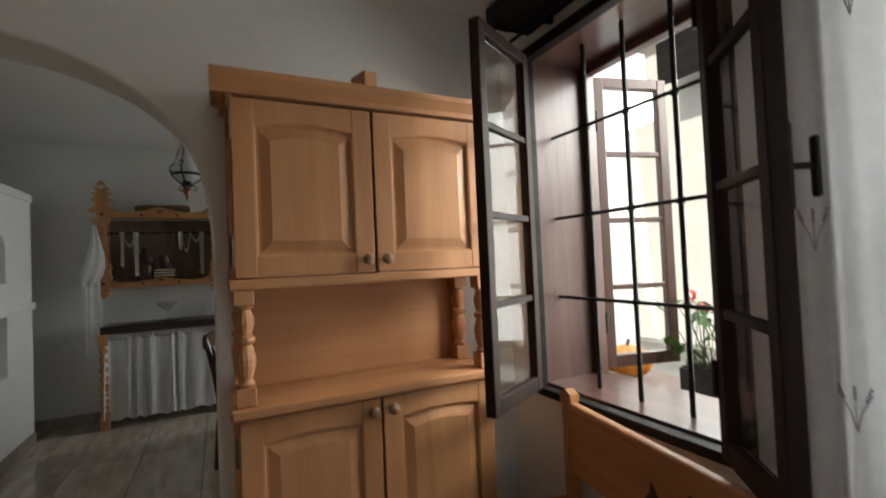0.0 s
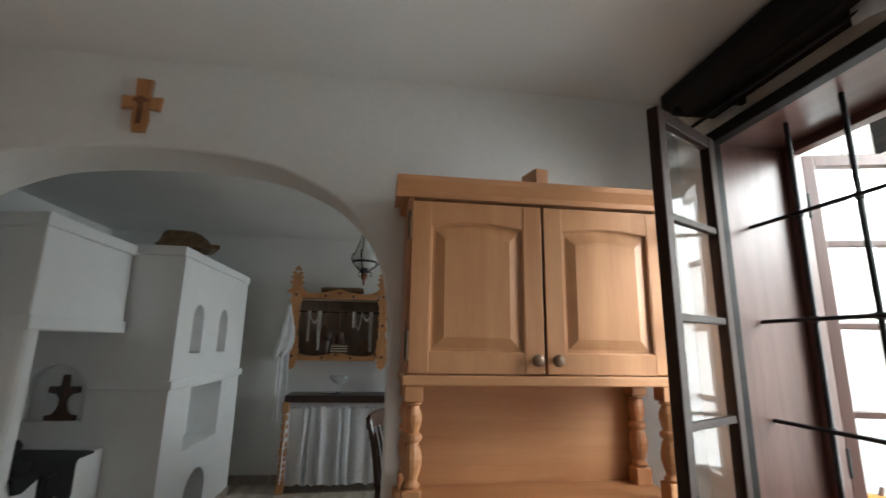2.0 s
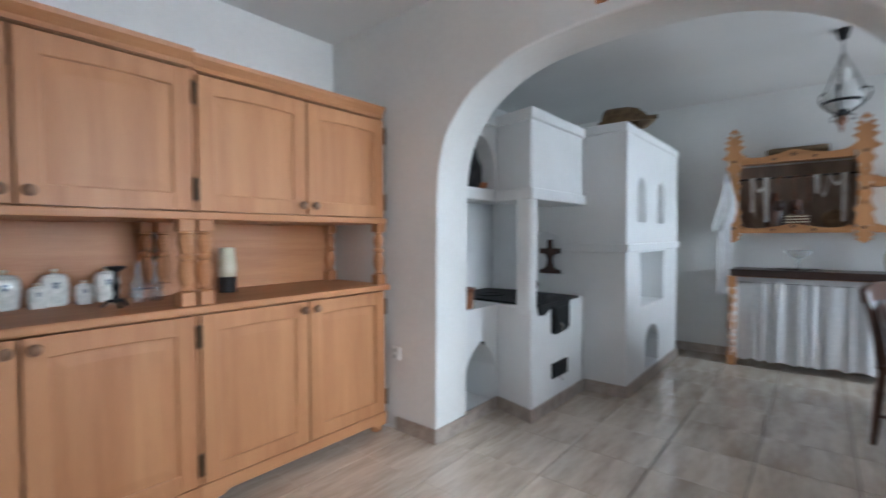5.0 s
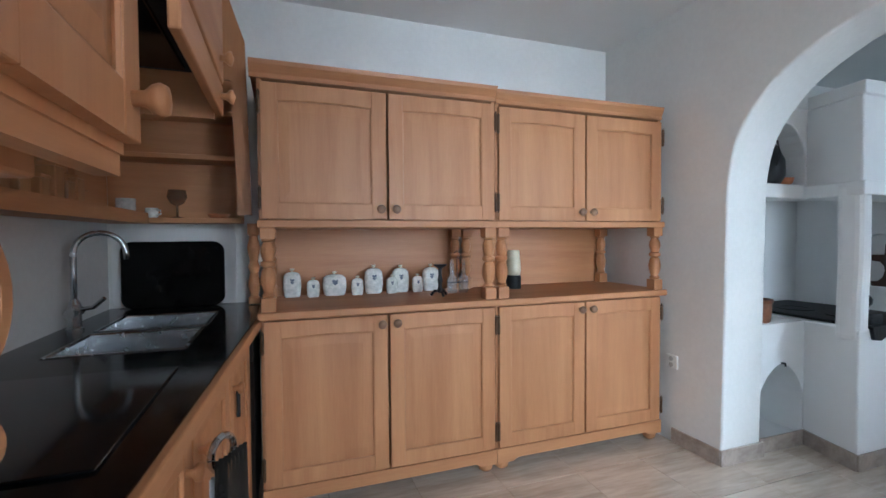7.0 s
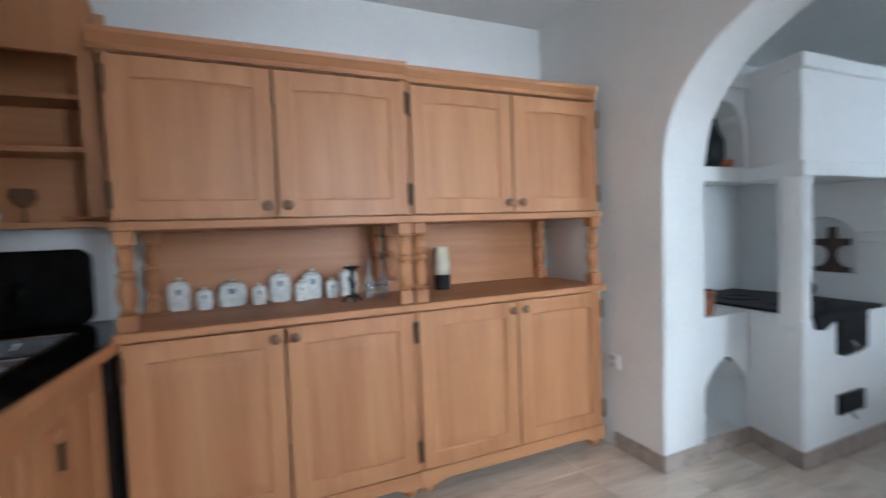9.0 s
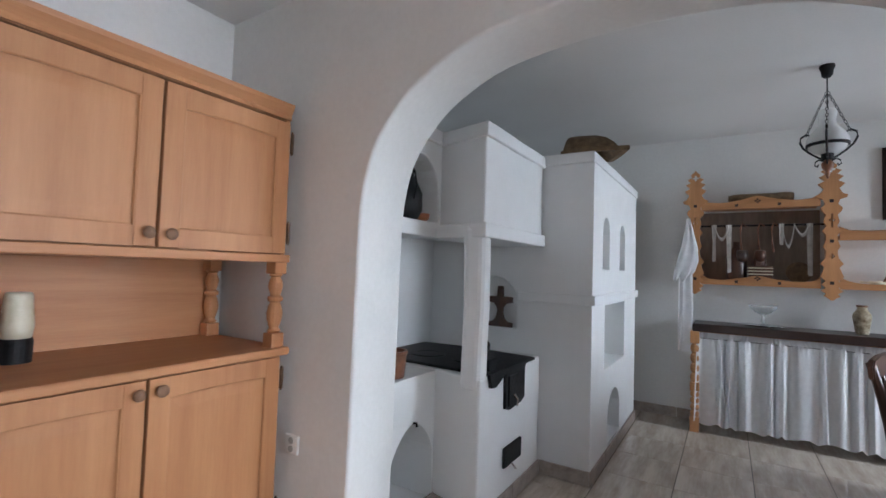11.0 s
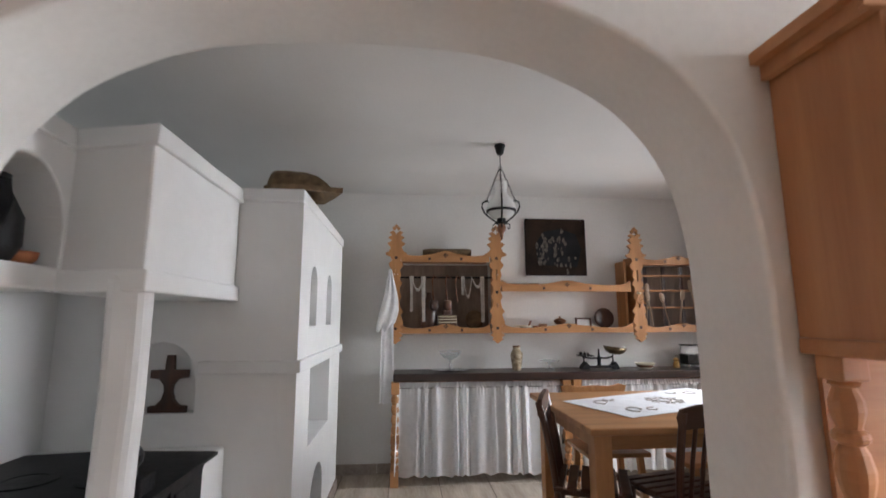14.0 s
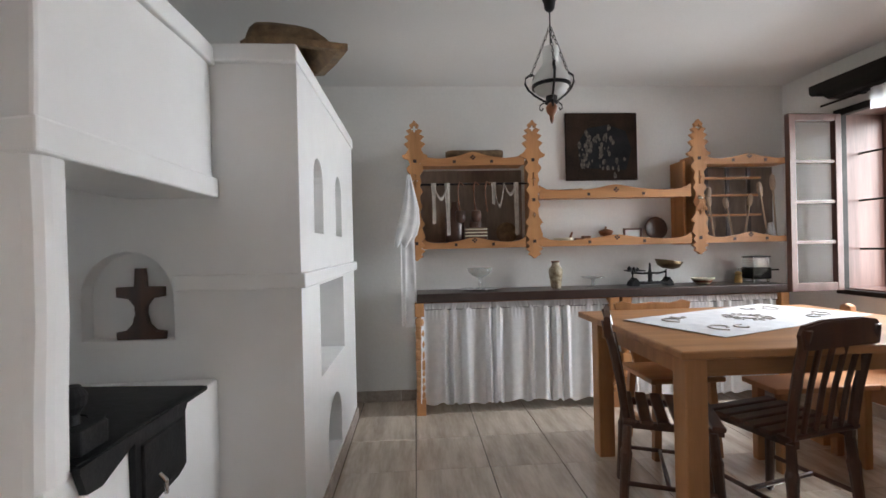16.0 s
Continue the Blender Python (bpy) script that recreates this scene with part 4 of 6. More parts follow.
part("back_board", box(2.02 + RX, 2.80 + RX, 5.765 + RY, 5.776 + RY, 1.24 + RZ, 1.83 + RZ), DARKBACK, rack)
part("side_panel", box(1.925 + RX, 1.945 + RX, 5.60 + RY, 5.777 + RY, 1.2 + RZ, 1.86 + RZ), FRET, rack)
part("hanging_rod", rod((-0.19 + RX, 5.60 + RY, 1.70 + RZ), (0.69 + RX, 5.60 + RY, 1.70 + RZ), 0.008, 8), IRON, rack, "black iron hanging rod")
for z in (1.72, 1.58, 1.42):
    part("spoon_rail", box(2.07 + RX, 2.62 + RX, 5.66 + RY, 5.69 + RY, z + RZ, z + 0.018 + RZ, 0.004), FRET_X, rack)
for x in (2.17, 2.35, 2.53):
    part("slat", box(x + RX, x + 0.03 + RX, 5.70 + RY, 5.712 + RY, 1.26 + RZ, 1.82 + RZ), DARKTOP, rack)


# ---- dining table and seats ----
tb = thing("dining_table", "square-legged light brown wooden dining table", "table", (1.53, 4.35, 0))
X0, X1, Y0, Y1 = 0.80 - 1.53, 2.28 - 1.53, 3.79 - 4.35, 4.90 - 4.35
part("tabletop", box(X0, X1, Y0, Y1, 0.765, 0.80, 0.008), TABLEWOOD, tb)
for y in (Y0 + 0.06, Y1 - 0.24):
    part("apron", box(X0 + 0.1, X1 - 0.1, y, y + 0.022, 0.685, 0.765), TABLEWOOD, tb)
for x in (X0 + 0.05, X1 - 0.07):
    part("apron", box(x, x + 0.022, Y0 + 0.1, Y1 - 0.2, 0.685, 0.765), TABLEWOOD_Z, tb)
for x in (X0 + 0.07, X1 - 0.07):
    for y in (Y0 + 0.07, Y1 - 0.2):
        part("leg", box(x - 0.045, x + 0.045, y - 0.045, y + 0.045, 0, 0.765, 0.006), TABLEWOOD_Z, tb)

tc = thing("tablecloth", "white embroidered linen table runner lying askew on the table", "tablecloth", (1.575, 4.47, 0.80), 21)
bm = bmesh.new()
grid = [[bm.verts.new((-0.6 + 1.2 * i / 40, -0.28 + 0.56 * j / 20, 0.004 + 0.0015 * noise.noise((i * 0.4, j * 0.4, 0)) + 0.0015)) for j in range(21)] for i in range(41)]
for i in range(40):
    for j in range(20):
        bm.faces.new((grid[i][j], grid[i + 1][j], grid[i + 1][j + 1], grid[i][j + 1]))
linen = part("linen", bm, LACE, tc)
sol = linen.modifiers.new("thickness", "SOLIDIFY")
sol.thickness = 0.002


def scroll(cx, cy, r0, r1, turns, start, n=22):
    return [(cx + (r0 + (r1 - r0) * k / n) * math.cos(start + turns * 6.283 * k / n), cy + (r0 + (r1 - r0) * k / n) * math.sin(start + turns * 6.283 * k / n), 0.008) for k in range(n + 1)]


em = bmesh.new()
for k in range(8):
    a = k * math.pi / 4
    tube(scroll(0.10 * math.cos(a), 0.10 * math.sin(a), 0.012, 0.045, 0.8, a, 14), 0.0035, 5, em)
tube(scroll(0, 0, 0.05, 0.05, 1, 0), 0.0035, 5, em)
part("rosette_embroidery", em, EMBROIDERY, tc, "grey rosette embroidery")
for sx in (-1, 1):
    for sy in (-1, 1):
        em = bmesh.new()
        tube(scroll(sx * 0.40, sy * 0.13, 0.02, 0.075, 0.9, 1.5 * sx), 0.004, 5, em)
        tube(scroll(sx * 0.30, sy * 0.17, 0.015, 0.05, -0.8, 0.5 * sy), 0.004, 5, em)
        part("corner_embroidery", em, EMBROIDERY, tc)


def spindle_chair(place, turn, label, group):
    """A dark chair with slatted seat and spindle back; it faces +y."""
    t = thing("dining_chair", label, "chair", place, turn, group)
    for k in range(6):
        y = -0.18 + k * 0.068
        part("seat_slat", box(-0.205, 0.205, y, y + 0.052, 0.435, 0.455, 0.006), DARKWOOD, t)
    for x in (-0.17, 0.15):
        part("seat_rail", box(x, x + 0.022, -0.18, 0.21, 0.405, 0.435), DARKWOOD, t)
    for sx in (-1, 1):
        part("leg", lathe([(0.014, 0), (0.018, 0.02), (0.022, 0.25), (0.026, 0.30), (0.02, 0.32), (0.018, 0.42)], 10, Matrix.Translation((sx * 0.195, 0.20, 0)) @ pose(0, 0, 0, 4, -sx * 4)), DARKWOOD, t)
        part("leg", lathe([(0.014, 0), (0.018, 0.02), (0.022, 0.25), (0.026, 0.30), (0.02, 0.32), (0.018, 0.42)], 10, Matrix.Translation((sx * 0.195, -0.19, 0)) @ pose(0, 0, 0, -4, -sx * 4)), DARKWOOD, t)
        b = bmesh.new()
        pts = [(sx * 0.175, -0.165, 0.44), (sx * 0.18, -0.185, 0.6), (sx * 0.185, -0.215, 0.76), (sx * 0.19, -0.245, 0.88)]
        tube(pts, 0.019, 8, b)
        part("back_post", b, DARKWOOD, t)
        part("side_stretcher", rod((sx * 0.19, -0.18, 0.17), (sx * 0.19, 0.19, 0.17), 0.010, 8), DARKWOOD, t)
    part("cross_stretcher", rod((-0.19, 0.0, 0.17), (0.19, 0.0, 0.17), 0.010, 8), DARKWOOD, t)
    rail = prism([(-0.21, 0.80), (0.21, 0.80), (0.222, 0.86), (0.20, 0.895), (0.1, 0.91), (-0.1, 0.91), (-0.20, 0.895), (-0.222, 0.86)], 0.026, Matrix.Translation((0, -0.25, 0)), None, 0.006)
    part("top_rail", rail, DARKWOOD, t)
    for k in range(4):
        x = -0.105 + 0.07 * k
        part("spindle", tube([(x, -0.165, 0.45), (x, -0.195, 0.64), (x * 1.05, -0.235, 0.81)], 0.0105, 8), DARKWOOD, t)
    return t


CH = "dark chairs at the table"
spindle_chair((0.93, 4.17, 0), -113, "dark-stained wooden chair with spindle back pushed under the table", CH)
spindle_chair((1.365, 4.01, 0), 14, "dark-stained wooden chair with slatted seat at the table's long side", CH)

pc = thing("peasant_chair", "light brown wooden chair with carved backrest behind the table", "chair", (1.30, 4.76, 0), 180)
part("seat", box(-0.215, 0.215, -0.2, 0.2, 0.43, 0.46, 0.008), TABLEWOOD, pc)
out = [(-0.13, 0.46), (0.13, 0.46), (0.16, 0.60), (0.19, 0.74), (0.245, 0.80), (0.25, 0.835), (0.2, 0.85), (0.12, 0.832), (0.0, 0.838), (-0.12, 0.832), (-0.2, 0.85), (-0.25, 0.835), (-0.245, 0.80), (-0.19, 0.74), (-0.16, 0.60)]
part("backrest", prism(out, 0.024, Matrix.Translation((0, -0.195, 0)), None, 0.005), TABLEWOOD_Z, pc, "carved wooden backrest board")
for sx in (-1, 1):
    for sy in (-1, 1):
        part("leg", box(-0.02, 0.02, -0.02, 0.02, 0, 0.43, 0.004), TABLEWOOD_Z, pc).matrix_basis = pose(sx * 0.18, sy * 0.17, 0, sy * 3, -sx * 3)
    part("stretcher", box(sx * 0.18 - 0.012, sx * 0.18 + 0.012, -0.15, 0.15, 0.15, 0.18), TABLEWOOD, pc)
st = thing("wooden_stool", "low light wooden stool bench beside the table", "stool", (1.92, 4.47, 0))
part("seat", box(-0.29, 0.29, -0.12, 0.13, 0.42, 0.45, 0.006), PINE_X, st)
for sx in (-1, 1):
    for sy in (-1, 1):
        part("leg", box(sx * 0.23 - 0.022, sx * 0.23 + 0.022, sy * 0.08 - 0.022, sy * 0.08 + 0.022, 0, 0.42, 0.004), TABLEWOOD_Z, st)
part("stretcher", box(-0.22, 0.22, -0.012, 0.012, 0.14, 0.18), TABLEWOOD, st)


def bench(place, turn, length, label, motif, deep=0.42, high=0.45):
    """A bench with a panelled back; local x runs along it, the sitter faces +y."""
    t = thing("corner_bench", label, "bench", place, turn)
    part("seat", box(0, length, 0.02, deep, high - 0.03, high, 0.006), PINE_X, t)
    part("back_board", box(0.04, length - 0.04, -0.01, 0.012, 0.47, 0.72, 0.004), PINE_X, t)
    part("crest_rail", box(0.0, length, -0.02, 0.02, 0.71, 0.745, 0.01), PINE_X, t)
    for x in (0, length - 0.05):
        part("end_post", prism([(x, 0), (x + 0.05, 0), (x + 0.05, 0.72), (x + 0.065, 0.745), (x + 0.06, 0.775), (x + 0.025, 0.79), (x - 0.01, 0.775), (x - 0.015, 0.745), (x, 0.72)], 0.05, Matrix.Translation((0, -0.03, 0)), None, 0.006), PINE, t)
        part("front_leg", box(x, x + 0.05, deep - 0.06, deep - 0.01, 0, high - 0.03, 0.004), PINE, t)
    part("front_rail", box(0.05, length - 0.05, deep - 0.04, deep - 0.02, high - 0.11, high - 0.03), PINE_X, t)
    if motif:
        o = length * 0.42
        pts = [(-0.13, 0.56), (-0.10, 0.58), (-0.085, 0.60), (-0.10, 0.635), (-0.08, 0.635), (-0.072, 0.612), (-0.06, 0.66), (-0.045, 0.66), (-0.05, 0.605), (-0.03, 0.59), (0.05, 0.585), (0.08, 0.60), (0.1, 0.63), (0.105, 0.60), (0.13, 0.57), (0.08, 0.55), (0.06, 0.50), (-0.06, 0.50), (-0.09, 0.545)]
        part("carved_motif", prism([(x + o, z) for x, z in pts], 0.005, Matrix.Translation((0, 0.0115, 0))), DARKTOP, t, "dark carved branch-like motif")
    return t


bench((1.80, 1.08, 0), 80, 1.02, "light beech bench with a carved back under the window", True, 0.32, 0.365)
bench((2.62, 3.35, 0), 90, 1.62, "light beech bench along the dining room window wall", False)


# ---- sink corner ----
sc = thing("sink_counter", "black polished kitchen worktop with wooden base cabinets and towel", "counter", (-1.2, -0.15, 0))
SX, SY = 1.2, 0.15


def at_s(bm):
    bmesh.ops.translate(bm, verts=bm.verts, vec=(SX, SY, 0))
    return bm


SL = Matrix.Translation((-1.62 + SX, 0.219 + SY, 0)) @ Matrix.Rotation(-0.07, 4, "Z") @ Matrix.Translation((1.62 - SX, -0.215 - SY, 0))  # the front runs slightly askew


def askew(bm):
    bmesh.ops.transform(bm, matrix=SL, verts=bm.verts)
    return bm


top = part("worktop", at_s(plan([(-2.16, -0.475), (-0.16, -0.475), (-0.16, 0.118), (-1.62, 0.218), (-2.16, 0.225)], 0.845, 0.88)), BLACKTOP, sc, "black polished worktop")
cuts = bmesh.new()
box(-1.87, -1.53, -0.33, 0.035, 0.7, 1.0, 0, cuts), box(-1.47, -1.13, -0.33, 0.03, 0.7, 1.0, 0, cuts)
carve(top, at_s(cuts))
part("front_edging", askew(at_s(box(-1.615, -0.16, 0.2155, 0.235, 0.838, 0.878, 0.004))), PINE_X, sc, "wooden edging strip")
part("base_body", at_s(plan([(-1.58, -0.47), (-0.18, -0.47), (-0.18, 0.07), (-1.58, 0.165)], 0.08, 0.70)), PINE, sc)
part("end_panel", at_s(box(-0.202, -0.18, -0.47, 0.068, 0.7005, 0.8445)), PINE, sc)
part("top_rail", at_s(plan([(-1.58, 0.14), (-0.205, 0.045), (-0.205, 0.067), (-1.58, 0.163)], 0.7005, 0.8445)), PINE_X, sc)
# black filler added to close the gap between counter and dresser
part("corner_panel", at_s(plan([(-2.15, -0.47), (-1.5815, -0.47), (-1.5815, 0.19), (-1.61, 0.205), (-2.15, 0.205)], 0.0, 0.70)), BLACKBEAM, sc, "black filler in the corner gap")
part("corner_strip", at_s(box(-2.15, -1.585, 0.185, 0.205, 0.7005, 0.8445)), BLACKBEAM, sc)
part("plinth", at_s(plan([(-1.58, -0.45), (-0.2, -0.45), (-0.2, 0.0), (-1.58, 0.09)], 0.0, 0.08)), DARKTOP, sc)
for x0, x1, kx in ((-1.565, -1.12, -1.17), (-1.11, -0.66, -0.71), (-0.65, -0.20, -0.6)):
    d = door(sc, x0 + SX, x1 + SX, 0.10, 0.82, None, 0, x0 + SX, 0.012, y=0, hinges=False)
    d.matrix_basis = SL @ Matrix.Translation((0, 0.192 + SY, 0)) @ Matrix.Diagonal((1, -1, 1, 1))
    k = part("knob", lathe([(0.009, -0.002), (0.009, 0.012), (0.019, 0.02), (0.021, 0.027), (0.018, 0.034), (0, 0.037)], 14, SL @ Matrix.Translation((kx + SX, 0.192 + SY, 0.72)) @ pose(0, 0, 0, -90)), PINE, sc, "turned wooden knob", True)
part("pull", askew(at_s(box(-1.235, -1.225, 0.192, 0.205, 0.60, 0.70, 0.003))), IRON, sc, "narrow black pull")
for x0, x1, y0, y1 in ((-1.87, -1.53, -0.33, 0.035), (-1.47, -1.13, -0.33, 0.03)):
    b = bmesh.new()
    loops = [[b.verts.new((x, y, z)) for x, y in ((x0 - o, y0 - o), (x1 + o, y0 - o), (x1 + o, y1 + o), (x0 - o, y1 + o))] for o, z in ((0.007, 0.8805), (0.007, 0.8835), (0.0, 0.8835), (-0.006, 0.878), (-0.014, 0.73), (-0.03, 0.72))]
    for u, v in zip(loops, loops[1:]):
        for k in range(4):
            b.faces.new((u[k], u[(k + 1) % 4], v[(k + 1) % 4], v[k]))
    b.faces.new(loops[-1])
    s = part("basin", at_s(b), STEEL, sc, "stainless steel basin")
    part("drain", at_s(lathe([(0.03, 0), (0.03, 0.004), (0.024, 0.003), (0.0, 0.003)], 16, Matrix.Translation(((x0 + x1) / 2, (y0 + y1) / 2, 0.72)))), STEEL, s)
hob = thing("ceramic_hob", "black glass ceramic hob set into the worktop", "hob", (-0.60, -0.17, 0.88))
part("hob_glass", box(-0.29, 0.29, -0.23, 0.23, 0.0002, 0.006, 0.002), mat("black_hob_glass", (0.004, 0.004, 0.005), (0.008, 0.008, 0.009), 0.08, 3, fine=8, bump=0), hob)
tap = thing("kitchen_tap", "chrome swan-neck kitchen tap with a side lever", "tap", (-1.585, -0.415, 0.88))
b = lathe([(0.028, 0), (0.028, 0.01), (0.022, 0.015), (0.021, 0.10), (0.016, 0.11), (0.012, 0.12)], 16)
part("body", b, STEEL, tap)
arc = [(0, 0, 0.10), (0, 0, 0.22)] + [(-0.02 + 0.02 * math.cos(a), 0.08 - 0.08 * math.cos(a), 0.29 + 0.08 * math.sin(a)) for a in [math.pi * k / 12 for k in range(13)]] + [(-0.042, 0.163, 0.265)]
part("spout", tube(arc, 0.0105, 12), STEEL, tap, "", True)
part("lever", tube([(0, 0.02, 0.08), (0, 0.06, 0.085), (0.01, 0.10, 0.12)], 0.008, 10), STEEL, tap)
part("side_valve", rod((-0.05, 0, 0.07), (0.05, 0, 0.07), 0.018, 14), STEEL, tap)
ty = thing("serving_tray", "large black rectangular tray leaning on the wall behind the sink", "tray", (-2.115, -0.185, 0.885), 0)
pts = []
for cx, cz, a0 in ((0.185, 0.275, 0), (-0.185, 0.275, 90), (-0.185, 0.045, 180), (0.185, 0.045, 270)):
    for k in range(6):
        a = radians(a0 + 18 * k)
        pts.append((cx + 0.045 * math.cos(a), cz + 0.045 * math.sin(a)))
t_b = prism(pts, 0.012, Y_EAST, None, 0.004)
part("tray_body", t_b, BLACKTOP, ty)
rim = tube([(0.006, x * 0.97, z) for x, z in pts + pts[:1]], 0.006, 6)
part("rim", rim, BLACKTOP, ty)
spl = thing("splash_panel", "white painted splash panel with rounded corners on the wall", "panel", (-2.16, -0.18, 0.885))
pts2 = []
for cx, cz, a0 in ((0.24, 0.35, 0), (-0.24, 0.35, 90), (-0.24, 0.04, 180), (0.24, 0.04, 270)):
    for k in range(6):
        a = radians(a0 + 18 * k)
        pts2.append((cx + 0.04 * math.cos(a), cz + 0.04 * math.sin(a)))
part("panel", prism(pts2, 0.014, Matrix.Translation((0.014, 0, 0)) @ Y_EAST), LIME, spl)
tw = thing("kitchen_towel", "white and black kitchen towel hanging on the base cabinet", "towel", (-0.57, 0.20, 0.75), -32)
part("ring", tube([(0.035 * math.cos(a), 0.0, 0.02 + 0.035 * math.sin(a)) for a in [k * math.pi / 8 for k in range(17)]], 0.008, 8), STEEL, tw)
cloth("towel_cloth", tw, WHITE, 0.12, 0.32, 2.5, 0.012, pose(-0.06, 0.015, -0.01), 24, 10)
cloth("dark_towel_cloth", tw, BLACKTOP, 0.10, 0.2, 2, 0.012, pose(-0.04, 0.03, 0.03), 24, 8, seed=4, label="black cloth loop")

# uppers over the counter
uc = thing("upper_cabinet", "beech wall cabinet with a large round knob over the worktop end", "cabinet", (-0.07, -0.135, 1.345))
part("body", box(-0.19, 0.20, -0.34, 0.255, 0.0, 0.95), PINE, uc)
part("strap_hinge", box(0.145, 0.17, 0.2785, 0.286, 0.12, 0.75, 0.003), IRON, uc, "black iron strap hinge")
d = door(uc, -0.185, 0.195, 0.015, 0.93, None, 0, 0, 0.03, y=0, hinges=False)
d.matrix_basis = Matrix.Translation((0, 0.278, 0)) @ Matrix.Diagonal((1, -1, 1, 1))
part("knob", lathe([(0.011, -0.002), (0.011, 0.014), (0.02, 0.024), (0.023, 0.034), (0.019, 0.042), (0.0, 0.045)], 16, Matrix.Translation((-0.15, 0.278, 0.07)) @ pose(0, 0, 0, -90)), PINE, uc, "round turned wooden knob", True)
part("light_rail", box(-0.19, 0.20, 0.22, 0.25, -0.03, 0.0), PINE_X, uc)
side_out = [(-0.47, 0.0)]
for z0, z1, bulge in ((0.0, 0.07, 0.035), (0.07, 0.17, 0.04), (0.17, 0.40, 0.05)):
    side_out += [(-0.06 + bulge * math.sin(math.pi * (k + 0.5) / 10) ** 0.6, z0 + (z1 - z0) * (k + 0.5) / 10) for k in range(10)]
side_out += [(-0.04, 0.42), (-0.47, 0.42)]
sb = thing("scalloped_bracket", "scalloped beech bracket board between worktop and wall cabinet", "bracket", (-0.13, 0.05, 0.88))
part("top_block", box(-0.06, 0.04, -0.13, 0.0, 0.4205, 0.464, 0.006), PINE, sb)
part("board", prism(side_out, 0.022, Y_EAST), PINE, sb)
hd = thing("cooker_hood", "beech-clad cooker hood with a dark open underside and knobs", "cooker hood", (-0.58, -0.2, 1.55))
part("front_panel", box(-0.27, 0.27, 0.366, 0.388, 0.085, 0.955, 0.004), PINE_X, hd)
part("drawer_front", box(-0.27, 0.27, 0.366, 0.386, 0.0, 0.078, 0.004), PINE_X, hd)
part("side_panel", box(-0.27, -0.248, -0.27, 0.3655, -0.012, 0.955), PINE_Y, hd)
part("rear_board", box(-0.247, 0.247, -0.27, -0.25, -0.10, 0.955), PINE_X, hd)
part("extractor", box(-0.246, 0.266, -0.248, 0.364, 0.10, 0.93), IRON, hd, "dark extractor casing")
part("grease_filter", box(-0.2, 0.22, -0.2, 0.31, 0.088, 0.0995, 0.003), BLACKTOP, hd)
for x, z in ((-0.2, 0.13), (-0.22, 0.04)):
    part("knob", lathe([(0.008, -0.002), (0.008, 0.012), (0.017, 0.02), (0.018, 0.028), (0.0, 0.034)], 14, Matrix.Translation((x, 0.387, z)) @ pose(0, 0, 0, -90)), PINE, hd, "turned wooden knob", True)
cs = thing("corner_shelf", "open beech corner shelf unit holding cups over the sink", "shelf", (-1.7, -0.3, 1.3))
part("low_shelf", box(-0.45, 1.34, -0.17, 0.03, 0.0, 0.03, 0.004), PINE_X, cs)
part("back_panel", box(-0.45, 0.42, -0.176, -0.171, 0.03, 0.95), PINE_X, cs)
part("wall_panel", box(-0.46, -0.45, -0.17, 0.44, 0.0, 0.95), PINE_Y, cs)
part("canopy_board", prism([(-0.17, 1.195), (0.355, 1.195), (0.482, 0.82), (0.50, 0.031), (0.442, 0.031), (0.42, 0.64), (-0.17, 0.64)], 0.02, Matrix.Translation((-0.08, 0, 0)) @ Y_EAST), PINE, cs, "shaped beech end board with a slanted edge")
for z in (0.0, 0.305, 0.52):
    part("wall_shelf", box(-0.449, -0.27, 0.031 if z == 0 else -0.17, 0.44, z, z + 0.024, 0.003), PINE_Y, cs)
part("low_rail", box(-0.26, 1.34, 0.031, 0.045, -0.005, 0.045), PINE_X, cs)
part("turned_post", lathe([(0.03, 0), (0.03, 0.03), (0.02, 0.04), (0.032, 0.1), (0.02, 0.16), (0.03, 0.19), (0.02, 0.22), (0.032, 0.29), (0.02, 0.35), (0.03, 0.36), (0.03, 0.415)], 14, Matrix.Translation((-0.36, 0.49, -0.415))), PINE, cs)


def mug(place, label, material, r=0.035, h=0.07, turn=0.0):
    t = thing("cup", label, "cup", place, turn)
    part("bowl", lathe([(r * 0.8, 0), (r, 0.01), (r, h), (r - 0.003, h), (r - 0.004, 0.012), (0, 0.01)], 18), material, t, "", True)
    part("handle", tube([(r * 0.95, 0, h * 0.8), (r + 0.02, 0, h * 0.75), (r + 0.022, 0, h * 0.4), (r * 0.95, 0, h * 0.25)], 0.004, 8), material, t)
    return t


